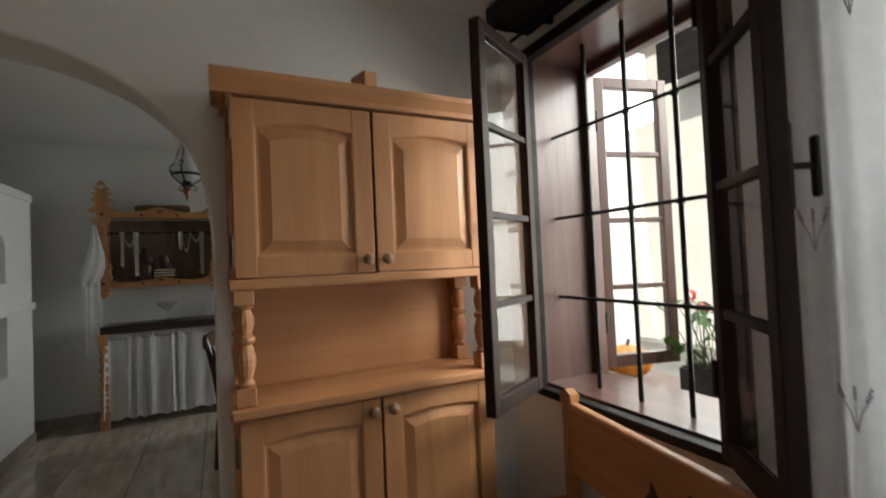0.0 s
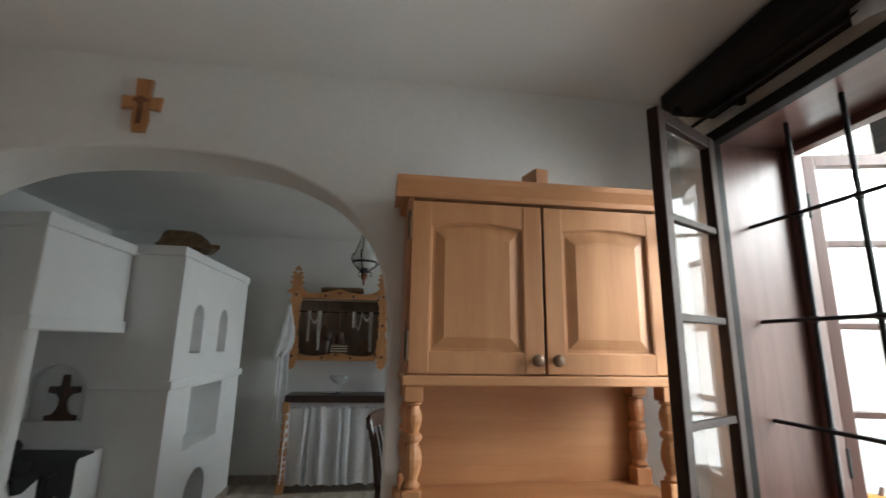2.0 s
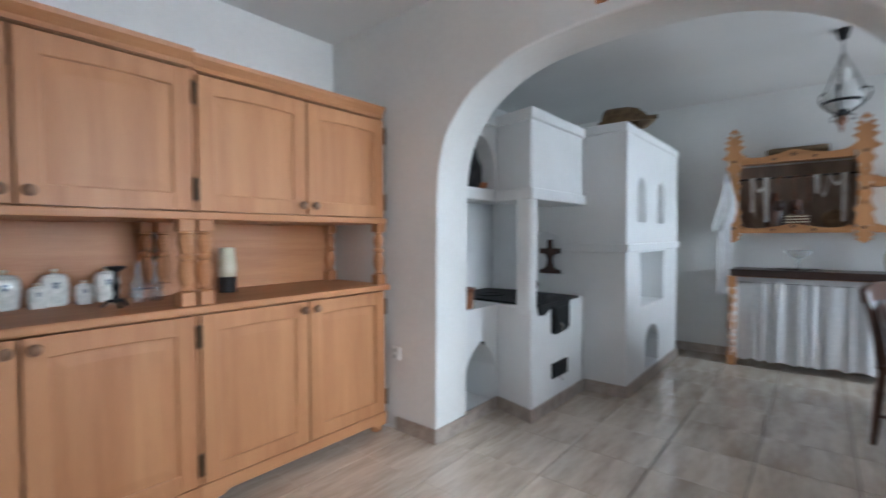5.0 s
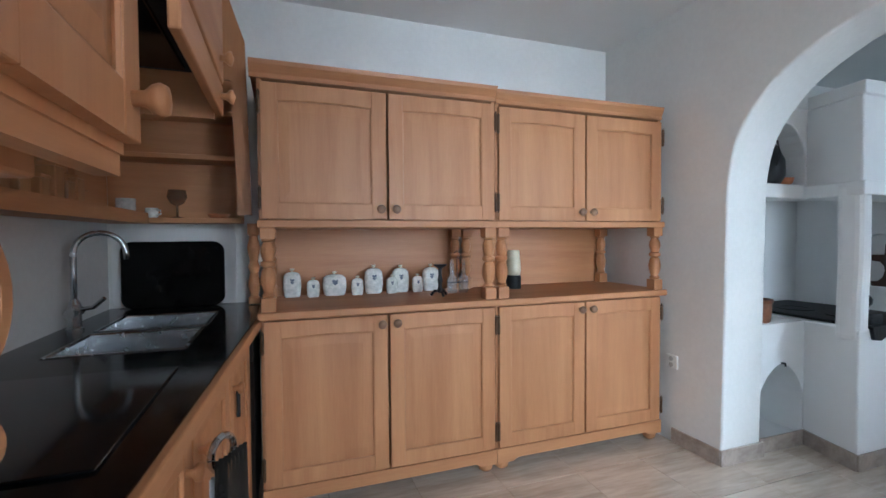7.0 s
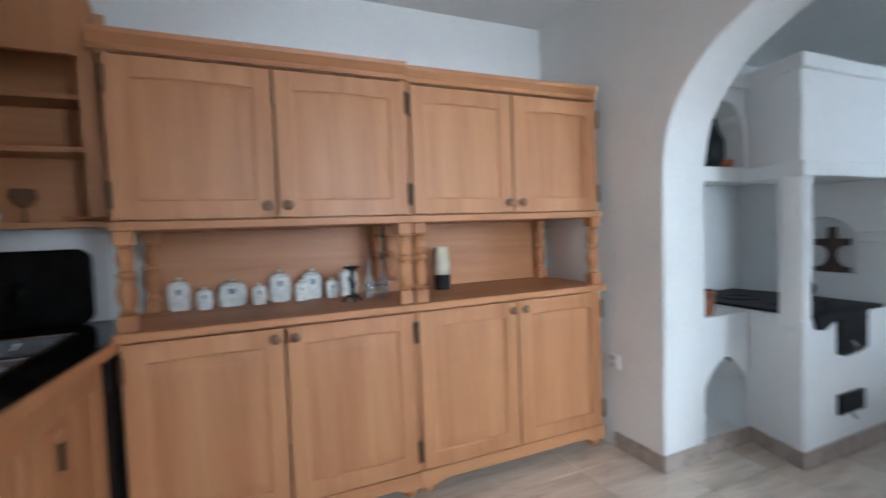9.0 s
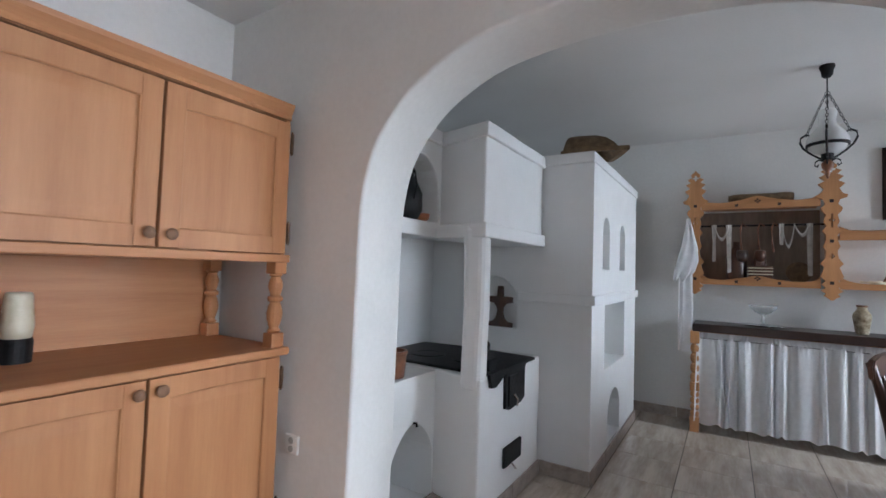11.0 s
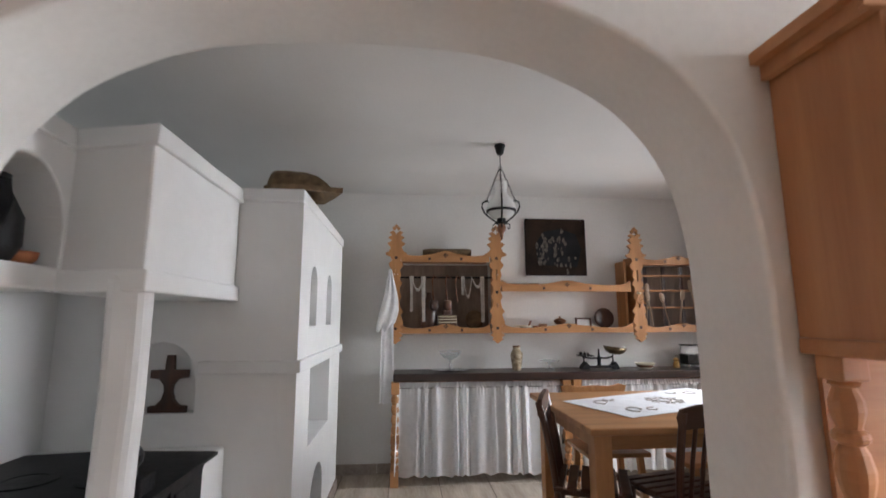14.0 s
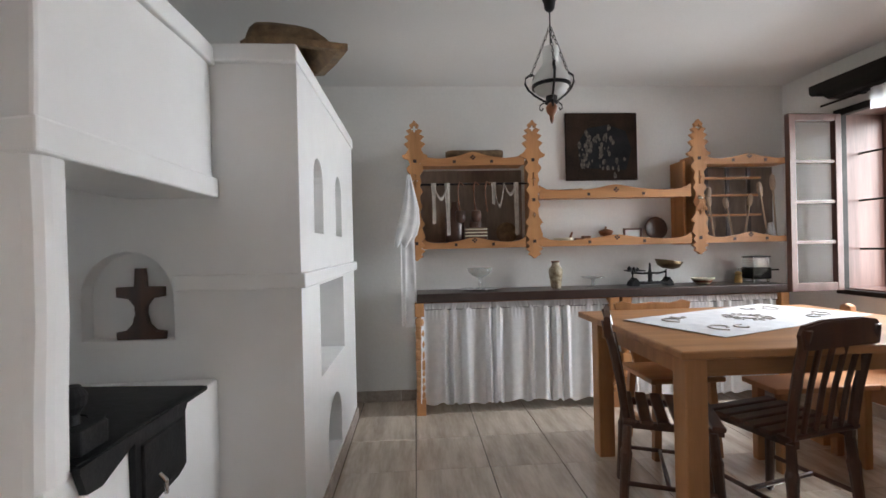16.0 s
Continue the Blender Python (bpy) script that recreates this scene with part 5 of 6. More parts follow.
mug((-2.02, -0.36, 1.33), "white porcelain cup on the corner shelf", PORCELAIN, 0.04, 0.085)
mug((-2.05, -0.262, 1.324), "small white porcelain cup on the corner shelf", PORCELAIN, 0.028, 0.05, 60)
gl = thing("wine_glass", "round brown tinted goblet on the corner shelf", "glass", (-2.06, -0.155, 1.324))
part("bowl", lathe([(0.03, 0), (0.028, 0.004), (0.006, 0.01), (0.005, 0.06), (0.03, 0.075), (0.045, 0.105), (0.038, 0.14), (0.036, 0.14), (0.042, 0.105), (0.0, 0.078)], 20), sheer("amber_glass", (0.42, 0.27, 0.17), 0.5), gl, "", True)
for k, (x, h) in enumerate(((-1.55, 0.12), (-1.47, 0.10), (-1.38, 0.14), (-1.28, 0.09), (-1.16, 0.12), (-1.05, 0.13))):
    t = thing("spice_box", "small dull brown wooden box on the shelf above the sink", "box", (x, -0.40, 1.33), 0, "boxes on the shelf")
    part("box", box(-0.032, 0.032, -0.03, 0.03, 0, h, 0.004), TABLEWOOD_Z, t)
    part("lid", box(-0.034, 0.034, -0.032, 0.032, h, h + 0.012, 0.003), PINE_X, t)


sr = thing("spice_rack", "wooden lattice spice rack standing on the shelf above the sink", "rack", (-1.3, -0.462, 1.33), 0)
for k in range(9):
    part("slat", box(-0.42 + 0.1 * k, -0.395 + 0.1 * k, 0.0, 0.022, 0.0, 0.29, 0.003), PINE, sr)
for z in (0.09, 0.19, 0.275):
    part("batten", box(-0.43, 0.42, 0.0225, 0.06, z, z + 0.016, 0.003), PINE_X, sr)
    for k in range(8):
        if (k * 5 + int(z * 100)) % 3:
            part("peg", box(-0.372 + 0.1 * k, -0.335 + 0.1 * k, 0.0235, 0.055, z + 0.0162, z + 0.05, 0.004), TABLEWOOD_Z, sr)


# ---- things on the dressers ----
def jar(place, h, w, label, turn=0.0):
    """A squarish lidded porcelain storage jar with painted decoration."""
    t = thing("porcelain_jar", label, "jar", place, turn, "row of porcelain jars")
    b = bmesh.new()
    prof = [(0.78, 0), (0.9, 0.06), (1.0, 0.35), (1.0, 0.55), (0.92, 0.74), (0.8, 0.80)]
    rings = []
    for r, z in prof:
        rings.append([b.verts.new((w * r * math.copysign(abs(math.cos(a)) ** 0.6, math.cos(a)) * 0.6, w * r * math.copysign(abs(math.sin(a)) ** 0.6, math.sin(a)), z * h)) for a in [2 * math.pi * k / 24 for k in range(24)]])
    for u, v in zip(rings, rings[1:]):
        for k in range(24):
            b.faces.new((u[k], u[(k + 1) % 24], v[(k + 1) % 24], v[k]))
    b.faces.new(rings[0][::-1]), b.faces.new(rings[-1])
    part("body", b, PORCELAIN, t, "", True)
    lid = part("lid", lathe([(w * 0.78, h * 0.80), (w * 0.72, h * 0.84), (w * 0.3, h * 0.88), (0.0, h * 0.89)], 20, Matrix.Diagonal((0.62, 1, 1, 1))), PORCELAIN, t, "", True)
    part("lid_knob", lathe([(0.006, h * 0.88), (0.005, h * 0.91), (0.012, h * 0.95), (0.01, h), (0.0, h * 1.005)], 12), CREAM, lid, "", True)
    m = bmesh.new()
    for dy, dz in ((0, 0.6), (0.14, 0.62), (-0.14, 0.62), (0.0, 0.5), (0.1, 0.54), (-0.1, 0.54)):
        lathe([(0, -0.001), (w * 0.12, 0.0), (0, 0.002)], 7, Matrix.Translation((w * 0.601, dy * w, dz * h)) @ pose(0, 0, 0, 0, 90), m)
    part("painted_motif", m, mat("blue_grey_glaze", (0.10, 0.13, 0.2), (0.22, 0.25, 0.3), 0.2, 30), t)
    return t


SMALL, TALL = "small white patterned porcelain spice jar with a lid", "tall white patterned porcelain storage jar with a lid"
for y, h, w, l in ((0.377, 0.175, 0.052, TALL), (0.484, 0.12, 0.038, SMALL), (0.60, 0.15, 0.072, "wide white patterned porcelain salt jar with a lid"), (0.72, 0.12, 0.037, SMALL), (0.818, 0.185, 0.058, TALL),
                   (0.915, 0.12, 0.036, SMALL), (0.975, 0.18, 0.055, TALL), (1.068, 0.12, 0.036, SMALL), (1.16, 0.18, 0.055, TALL)):
    jar((-2.075 + (0.04 if h < 0.13 else 0), y, 0.905), h * 0.88, w * 0.9, l)
cd = thing("candlestick", "black cast iron candlestick on the dresser top", "candlestick", (-1.80, 1.125, 0.905))
b = lathe([(0.012, 0.02), (0.014, 0.04), (0.009, 0.06), (0.015, 0.09), (0.009, 0.11), (0.01, 0.15), (0.034, 0.165), (0.036, 0.172), (0.012, 0.17), (0.0, 0.17)], 16)
part("stem", b, IRON, cd)
for k in range(3):
    a = 2 * math.pi * k / 3
    part("foot", tube([(0, 0, 0.03), (0.03 * math.cos(a), 0.03 * math.sin(a), 0.03), (0.05 * math.cos(a), 0.05 * math.sin(a), 0.006)], 0.007, 8), IRON, cd)
cr = thing("cruet_set", "glass oil and vinegar cruet bottles in a wire stand", "cruet", (-1.92, 1.27, 0.905))
part("wire_stand", tube([(0.0, -0.06, 0.06), (0, 0.06, 0.06), (0.02, 0.06, 0.06), (0.02, -0.06, 0.06), (0, 0, 0.06), (0, 0, 0.2), (0, 0.02, 0.225), (0, 0, 0.24), (0, -0.02, 0.225)], 0.003, 6), IRON, cr)
for y in (-0.035, 0.035):
    bt = part("bottle", lathe([(0.022, 0), (0.028, 0.01), (0.028, 0.08), (0.01, 0.115), (0.009, 0.16), (0.013, 0.165)], 16, Matrix.Translation((0.01, y, 0.0))), CLEARGLASS, cr, "clear glass cruet bottle", True)
    part("stopper", lathe([(0.007, 0.16), (0.012, 0.175), (0.0, 0.195)], 10, Matrix.Translation((0.01, y, 0.0))), CLEARGLASS, bt)
lm = thing("oil_lamp_jar", "cream glass shade on a dark tin base on the dresser", "lamp", (-1.98, 1.665, 0.905))
part("base", lathe([(0.045, 0), (0.046, 0.07), (0.042, 0.082)], 20), IRON, lm)
part("shade", lathe([(0.04, 0.082), (0.045, 0.12), (0.037, 0.225), (0.033, 0.235), (0.0, 0.235)], 20), CREAM, lm, "cream glass shade", True)
wb = thing("wood_block", "small pale wooden block lying on the dresser top", "block", (1.235, 2.25, 1.968), 14)
part("block", box(-0.026, 0.026, -0.05, 0.05, 0, 0.06, 0.003), PINE_X, wb)
ct = thing("wall_cross", "carved brown wooden cross hanging above the archway", "cross", (-0.295, ARCH0, 2.305))
pts = [(-0.022, -0.12), (0.026, -0.12), (0.034, -0.06), (0.026, -0.02), (0.07, -0.028), (0.075, 0.03), (0.026, 0.028), (0.03, 0.105), (-0.03, 0.108), (-0.026, 0.03), (-0.075, 0.03), (-0.072, -0.026), (-0.026, -0.02), (-0.03, -0.06)]
cb = part("cross", prism(pts, 0.022, Matrix.Translation((0, -0.022, 0)), None, 0.004), FRET, ct)
part("relief", prism([(-0.008, -0.09), (0.01, -0.09), (0.012, 0.0), (0.035, 0.01), (0.0, 0.03), (-0.035, 0.01), (-0.01, 0.0)], 0.006, Matrix.Translation((0, -0.028, 0)), None, 0.002), CLAY, cb)
so = thing("wall_socket", "white double wall socket beside the dresser", "socket", (-1.565, ARCH0, 0.478))
part("plate", box(-0.04, 0.04, -0.012, 0.0, -0.04, 0.04, 0.004), mat("white_plastic", (0.78, 0.78, 0.76), (0.82, 0.82, 0.8), 0.35, 8), so)
for z in (-0.018, 0.018):
    part("socket_hole", lathe([(0.014, 0), (0.014, 0.004), (0.0, 0.004)], 14, Matrix.Translation((0, -0.012, z)) @ pose(0, 0, 0, 90)), mat("grey_plastic", (0.4, 0.4, 0.39), (0.45, 0.45, 0.44), 0.4, 8), so)

# ---- things on and in the stove ----
pl = thing("iron_cooktop", "black cast iron cooking plate with fire door on the stove", "cooktop", (-1.35, 3.5, 0.731))
part("plate", prism([(-0.42, -0.28), (0.392, -0.31), (0.40, -0.22), (0.392, -0.10), (0.402, 0.05), (0.395, 0.29), (-0.1, 0.34), (-0.42, 0.3)], 0.016, Matrix(((1, 0, 0, 0), (0, 0, 1, 0), (0, 1, 0, 0), (0, 0, 0, 1))), None, 0.004), IRON, pl)
for x, y in ((-0.15, -0.05), (0.15, -0.05)):
    part("ring_lid", lathe([(0.11, 0.016), (0.11, 0.022), (0.07, 0.022), (0.068, 0.018), (0.03, 0.02), (0.0, 0.02)], 28, Matrix.Translation((x, y, 0))), IRON, pl)
lip = prism([(-0.32, 0.0), (-0.30, -0.055), (-0.25, -0.06), (-0.20, -0.04), (-0.125, -0.012), (-0.125, -0.20), (-0.075, -0.215), (0.09, -0.205), (0.135, -0.185), (0.135, -0.02), (0.15, 0.0), (0.29, 0.0), (0.29, 0.014), (-0.32, 0.014)], 0.018, Matrix.Translation((0.404, 0, 0.0)) @ Y_EAST)
part("front_apron", lip, IRON, pl)
part("fire_door", box(0.3865, 0.412, -0.10, 0.11, -0.19, -0.03, 0.004), IRON, pl, "black cast iron fire door")
part("door_latch", tube([(0.412, -0.03, -0.14), (0.43, -0.03, -0.16), (0.425, -0.02, -0.2)], 0.006, 8), STEEL, pl)
fb = box(0.27, 0.37, -0.27, -0.17, 0.0155, 0.075, 0.006)
part("flue_box", fb, IRON, pl)
part("flue_knob", lathe([(0.02, 0.07), (0.018, 0.10), (0.032, 0.12), (0.034, 0.145), (0.02, 0.168), (0.0, 0.172)], 18, Matrix.Translation((0.31, -0.215, 0))), IRON, pl)
ash = thing("ash_door", "small black iron ash door low in the stove front", "door", (FRONT + 0.001, 3.5, 0.27))
part("leaf", box(0.0, 0.016, -0.115, 0.115, -0.055, 0.05, 0.004), IRON, ash)
part("latch", rod((0.012, -0.02, -0.05), (0.03, 0.0, -0.085), 0.005, 8), STEEL, ash)
hk = thing("iron_hook", "small dark iron hook over the low stove niche", "hook", (SIDE, 3.0, 0.49))
part("hook", tube([(-0.01, 0, 0.0), (0.018, 0, 0.005), (0.022, 0.0, -0.012)], 0.006, 8), IRON, hk)
pot = thing("clay_pot", "brown glazed round clay pot with a rim on the stove ledge", "pot", (-1.35, 2.915, 0.7225))
part("pot", lathe([(0.05, 0), (0.056, 0.006), (0.062, 0.06), (0.064, 0.116), (0.058, 0.116), (0.055, 0.012), (0.0, 0.01)], 28), CLAY, pot, "", True)
part("rim", lathe([(0.057, 0.112), (0.069, 0.114), (0.071, 0.124), (0.068, 0.134), (0.058, 0.134), (0.057, 0.112)], 28), CLAY, pot)


def bulb(name, category, label, place, prof, material, handle=None):
    t = thing(name, label, category, place)
    part("body", lathe(prof, 20), material, t, "", True)
    if handle:
        part("handle", tube(handle, 0.006, 8), material, t)
    return t


bulb("iron_kettle", "jug", "dark iron jug with a handle in the arched niche", (-1.375, 2.98, 1.5105), [(0.075, 0), (0.10, 0.05), (0.098, 0.14), (0.07, 0.2), (0.05, 0.24), (0.056, 0.27), (0.0, 0.265)], IRON, [(0.05, -0.02, 0.25), (0.09, -0.03, 0.24), (0.11, -0.035, 0.17), (0.09, -0.03, 0.1)])
bulb("clay_bowl", "bowl", "small orange clay bowl in the arched niche", (-1.33, 3.075, 1.5105), [(0.03, 0), (0.045, 0.015), (0.05, 0.04), (0.045, 0.04), (0.0, 0.02)], ORANGE_CLAY)
bulb("clay_dish", "dish", "small orange clay dish on the corner shelf", (-2.06, 0.03, 1.324), [(0.03, 0), (0.045, 0.008), (0.055, 0.024), (0.05, 0.024), (0.0, 0.012)], ORANGE_CLAY)
nc = thing("standing_cross", "dark wooden cross with flared foot in the oven niche", "cross", (-1.262, 3.948, 0.886))
cross_half = [(0.09, 0.0), (0.092, 0.03), (0.055, 0.036), (0.032, 0.06), (0.021, 0.1), (0.024, 0.13), (0.045, 0.158), (0.09, 0.165), (0.09, 0.203), (0.024, 0.205), (0.019, 0.275)]
pts = cross_half + [(-x, z) for x, z in cross_half[::-1]]
part("cross", prism(pts, 0.022, None, None, 0.004), DARKWOOD, nc)
tg = thing("wooden_trough", "old brown carved wooden bread trough lying upside down on the oven", "trough", (-0.72, 4.08, 2.013))
b = bmesh.new()
RIM = [(0.27 - (0.27 - x) * 0.78, y) for x, y in ((-0.26, -0.13), (-0.2, -0.17), (-0.02, -0.17), (0.27, -0.11), (0.18, 0.03), (0.08, 0.16), (-0.12, 0.18), (-0.24, 0.12))]
DOME = ((1.0, 0.0), (1.0, 0.026), (0.82, 0.032), (0.74, 0.065), (0.6, 0.105), (0.42, 0.13), (0.15, 0.138))
HOLE = ((1.0, 0.0), (0.88, 0.0), (0.74, 0.03), (0.6, 0.08), (0.4, 0.11))


def shells(steps, shift):
    rows = [[b.verts.new((x * s + shift * (1 - s), y * s, z)) for x, y in RIM] for s, z in steps]
    for u, v in zip(rows, rows[1:]):
        for k in range(len(RIM)):
            b.faces.new((u[k], u[(k + 1) % len(RIM)], v[(k + 1) % len(RIM)], v[k]))
    b.faces.new(rows[-1])


shells(DOME, -0.10), shells(HOLE, -0.10)
bmesh.ops.remove_doubles(b, verts=b.verts, dist=1e-5)
part("bowl", b, STRAW, tg)

# ---- ceiling lamp ----
cl = thing("hanging_lamp", "black wrought iron hanging lamp with a white glass chimney shade", "lamp", (0.532, 4.475, TOP))
part("canopy", lathe([(0.036, 0), (0.038, -0.012), (0.03, -0.03), (0.026, -0.06), (0.016, -0.072), (0.0, -0.074)], 18), IRON, cl, "", True)
part("cord", rod((0, 0, -0.07), (0, 0, -0.29), 0.0035, 6), IRON, cl)
for k in range(3):
    a = radians(20 + 120 * k)
    p0, p1 = Vector((0, 0, -0.15)), Vector((0.115 * math.cos(a), 0.115 * math.sin(a), -0.385))
    ch = bmesh.new()
    n = 11
    for i in range(n):
        m0, m1 = p0.lerp(p1, i / n), p0.lerp(p1, (i + 1.25) / n)
        side = Vector((math.sin(a), -math.cos(a), 0)) if i % 2 else (p1 - p0).cross(Vector((math.sin(a), -math.cos(a), 0))).normalized()
        c, hl, hw = (m0 + m1) / 2, (m1 - m0) / 2, side * 0.006
        tube([c + hl + hw * 0.2, c + hl * 0.5 + hw, c - hl * 0.5 + hw, c - hl, c - hl * 0.5 - hw, c + hl * 0.5 - hw, c + hl], 0.0018, 5, ch)
    part("chain", ch, IRON, cl)
    u = Vector((math.cos(a), math.sin(a), 0))
    pts = [u * r + Vector((0, 0, z)) for r, z in ((0.10, -0.41), (0.095, -0.39), (0.115, -0.378), (0.145, -0.39), (0.15, -0.42), (0.13, -0.46), (0.09, -0.50), (0.05, -0.53), (0.02, -0.55))]
    part("scroll_arm", tube(pts, 0.006, 6), IRON, cl)
    pts = [u * r + Vector((0, 0, z)) for r, z in ((0.02, -0.56), (0.045, -0.545), (0.065, -0.555), (0.068, -0.575), (0.055, -0.585), (0.048, -0.572))]
    part("small_scroll", tube(pts, 0.004, 6), IRON, cl)
part("ring", lathe([(0.096, -0.475), (0.1, -0.475), (0.1, -0.46), (0.096, -0.46), (0.096, -0.475)], 32), IRON, cl)
m_milk, nn, ll, bb = node_mat("milky_shade_glass")
bb.inputs["Base Color"].default_value, bb.inputs["Roughness"].default_value = (0.93, 0.93, 0.92, 1), 0.25
bb.inputs["Specular IOR Level"].default_value = 0.6
tr2, mx2 = nn.new("ShaderNodeBsdfTranslucent"), nn.new("ShaderNodeMixShader")
tr2.inputs["Color"].default_value, mx2.inputs[0].default_value = (0.95, 0.95, 0.93, 1), 0.35
ll.new(bb.outputs[0], mx2.inputs[1]), ll.new(tr2.outputs[0], mx2.inputs[2]), ll.new(mx2.outputs[0], nn["Material Output"].inputs["Surface"])
part("glass_shade", lathe([(0.092, -0.472), (0.099, -0.455), (0.097, -0.435), (0.084, -0.405), (0.062, -0.378), (0.044, -0.355), (0.038, -0.33), (0.042, -0.3), (0.045, -0.28), (0.04, -0.262)], 32, None, None, False), m_milk, cl, "white glass chimney shade", True)
part("glass_bowl", lathe([(0.02, -0.52), (0.05, -0.515), (0.075, -0.5), (0.09, -0.476)], 32, None, None, False), m_milk, cl, "white glass lower bowl", True)
part("socket", lathe([(0.016, -0.44), (0.018, -0.5), (0.03, -0.52), (0.03, -0.55), (0.0, -0.555)], 16), IRON, cl)
part("wood_finial", lathe([(0.012, -0.55), (0.03, -0.575), (0.027, -0.60), (0.01, -0.625), (0.012, -0.635), (0.004, -0.66), (0.0, -0.665)], 16), CLAY, cl, "turned brown wooden finial", True)

# ---- painting ----
pa = thing("wall_painting", "dark unframed painting with pale blurred shapes standing on the shelf", "painting", (1.335, NORTH - 0.035, 1.738))
part("canvas", box(-0.297, 0.297, 0, 0.025, 0, 0.548, 0.003), mat("dark_brown_canvas", (0.014, 0.009, 0.007), (0.045, 0.026, 0.018), 0.8, 4, fine=60, bump=0.1, spec=0.15), pa)
rnd = random.Random(11)
pale, blue = mat("pale_paint", (0.05, 0.045, 0.038), (0.17, 0.15, 0.125), 0.8, 30, spec=0.15), mat("blue_black_paint", (0.010, 0.010, 0.012), (0.024, 0.023, 0.026), 0.8, 8, spec=0.15)
b = prism([(-0.18, 0.1), (-0.2, 0.3), (-0.12, 0.42), (0.05, 0.45), (0.2, 0.4), (0.25, 0.25), (0.2, 0.08)], 0.0015, Matrix.Translation((0, -0.0015, 0)))
part("painted_ground", b, blue, pa)
for cx, cz, n, s in ((-0.15, 0.27, 12, 0.05), (-0.06, 0.30, 14, 0.06), (0.06, 0.30, 10, 0.045), (0.02, 0.2, 12, 0.06), (-0.13, 0.13, 9, 0.04), (0.13, 0.12, 7, 0.05)):
    b = bmesh.new()
    for _ in range(n):
        x, z, r = cx + rnd.gauss(0, s * 0.6), cz + rnd.gauss(0, s), rnd.uniform(0.007, 0.022)
        prism([(x + r * rnd.uniform(0.5, 1) * math.cos(a), z + r * rnd.uniform(0.8, 1.8) * math.sin(a)) for a in [k * math.pi / 4 for k in range(8)]], 0.0012, Matrix.Translation((0, -0.0028 - 0.0001 * _, 0)), b)
        part("brush_stroke", b, pale, pa)
        b = bmesh.new()


# ---- things on the dining counter ----
CT = 0.882
st = thing("silver_tray", "oval silver tray on the dark counter", "tray", (0.29, 5.59, CT))
part("tray", lathe([(0.10, 0.002), (0.135, 0.005), (0.16, 0.012), (0.163, 0.015), (0.158, 0.014), (0.13, 0.008), (0.0, 0.006)], 32, Matrix.Diagonal((1, 0.6, 1, 1))), STEEL, st, "", True)
gb = thing("glass_goblet", "clear glass footed bowl standing on the silver tray", "glass bowl", (0.29, 5.59, CT + 0.0072))
part("bowl", lathe([(0.045, 0), (0.042, 0.005), (0.012, 0.012), (0.010, 0.03), (0.016, 0.045), (0.009, 0.06), (0.012, 0.085), (0.055, 0.105), (0.09, 0.14), (0.098, 0.165), (0.095, 0.165), (0.086, 0.141), (0.05, 0.108), (0.0, 0.092)], 28), CLEARGLASS, gb, "", True)
va = thing("ceramic_vase", "tall cream ceramic vase with speckled brown pattern", "vase", (0.886, 5.6, CT))
part("body", lathe([(0.036, 0), (0.04, 0.01), (0.046, 0.06), (0.055, 0.12), (0.053, 0.145), (0.034, 0.175), (0.028, 0.19), (0.033, 0.205), (0.028, 0.205), (0.024, 0.19), (0.0, 0.18)], 24), mat("speckled_cream_glaze", (0.16, 0.10, 0.05), (0.62, 0.54, 0.38), 0.3, 26, fine=110), va, "", True)
part("rim", lathe([(0.031, 0.2), (0.036, 0.206), (0.031, 0.212), (0.028, 0.206)], 24), CLAY, va)
ck = thing("cake_stand", "clear glass footed cake plate on the counter", "cake stand", (1.18, 5.6, CT))
part("stand", lathe([(0.05, 0), (0.046, 0.006), (0.014, 0.014), (0.01, 0.05), (0.02, 0.066), (0.085, 0.074), (0.092, 0.082), (0.086, 0.079), (0.0, 0.076)], 28), CLEARGLASS, ck, "", True)
sl = thing("kitchen_scale", "old black iron balance scale with a metal pan", "scale", (1.64, 5.6, CT))
part("base", prism([(-0.17, 0), (-0.165, 0.03), (-0.13, 0.065), (-0.10, 0.03), (0.11, 0.03), (0.14, 0.065), (0.165, 0.03), (0.17, 0), (0.12, 0), (0.11, 0.014), (-0.10, 0.014), (-0.11, 0)], 0.09, Matrix.Translation((0, -0.045, 0)), None, 0.004), IRON, sl)
part("pillar", lathe([(0.022, 0.025), (0.014, 0.05), (0.018, 0.09), (0.010, 0.12), (0.006, 0.175), (0.0, 0.18)], 12), IRON, sl)
part("beam", tube([(-0.15, 0, 0.105), (-0.06, 0, 0.095), (0, 0, 0.10), (0.07, 0, 0.095), (0.13, 0, 0.11)], 0.008, 8), IRON, sl)
for x in (-0.14, 0.13):
    part("plate_support", rod((x, 0, 0.04), (x, 0, 0.125), 0.006, 8), IRON, sl)
part("weight_plate", box(-0.19, -0.06, -0.05, 0.05, 0.115, 0.125, 0.003), IRON, sl)
for k, (x, r, h) in enumerate(((-0.165, 0.016, 0.03), (-0.13, 0.013, 0.025), (-0.10, 0.011, 0.02))):
    part("weight", lathe([(r, 0.125), (r, 0.125 + h * 0.7), (r * 0.4, 0.125 + h * 0.8), (r * 0.5, 0.125 + h), (0, 0.125 + h)], 12, Matrix.Translation((x, 0, 0))), IRON, sl)
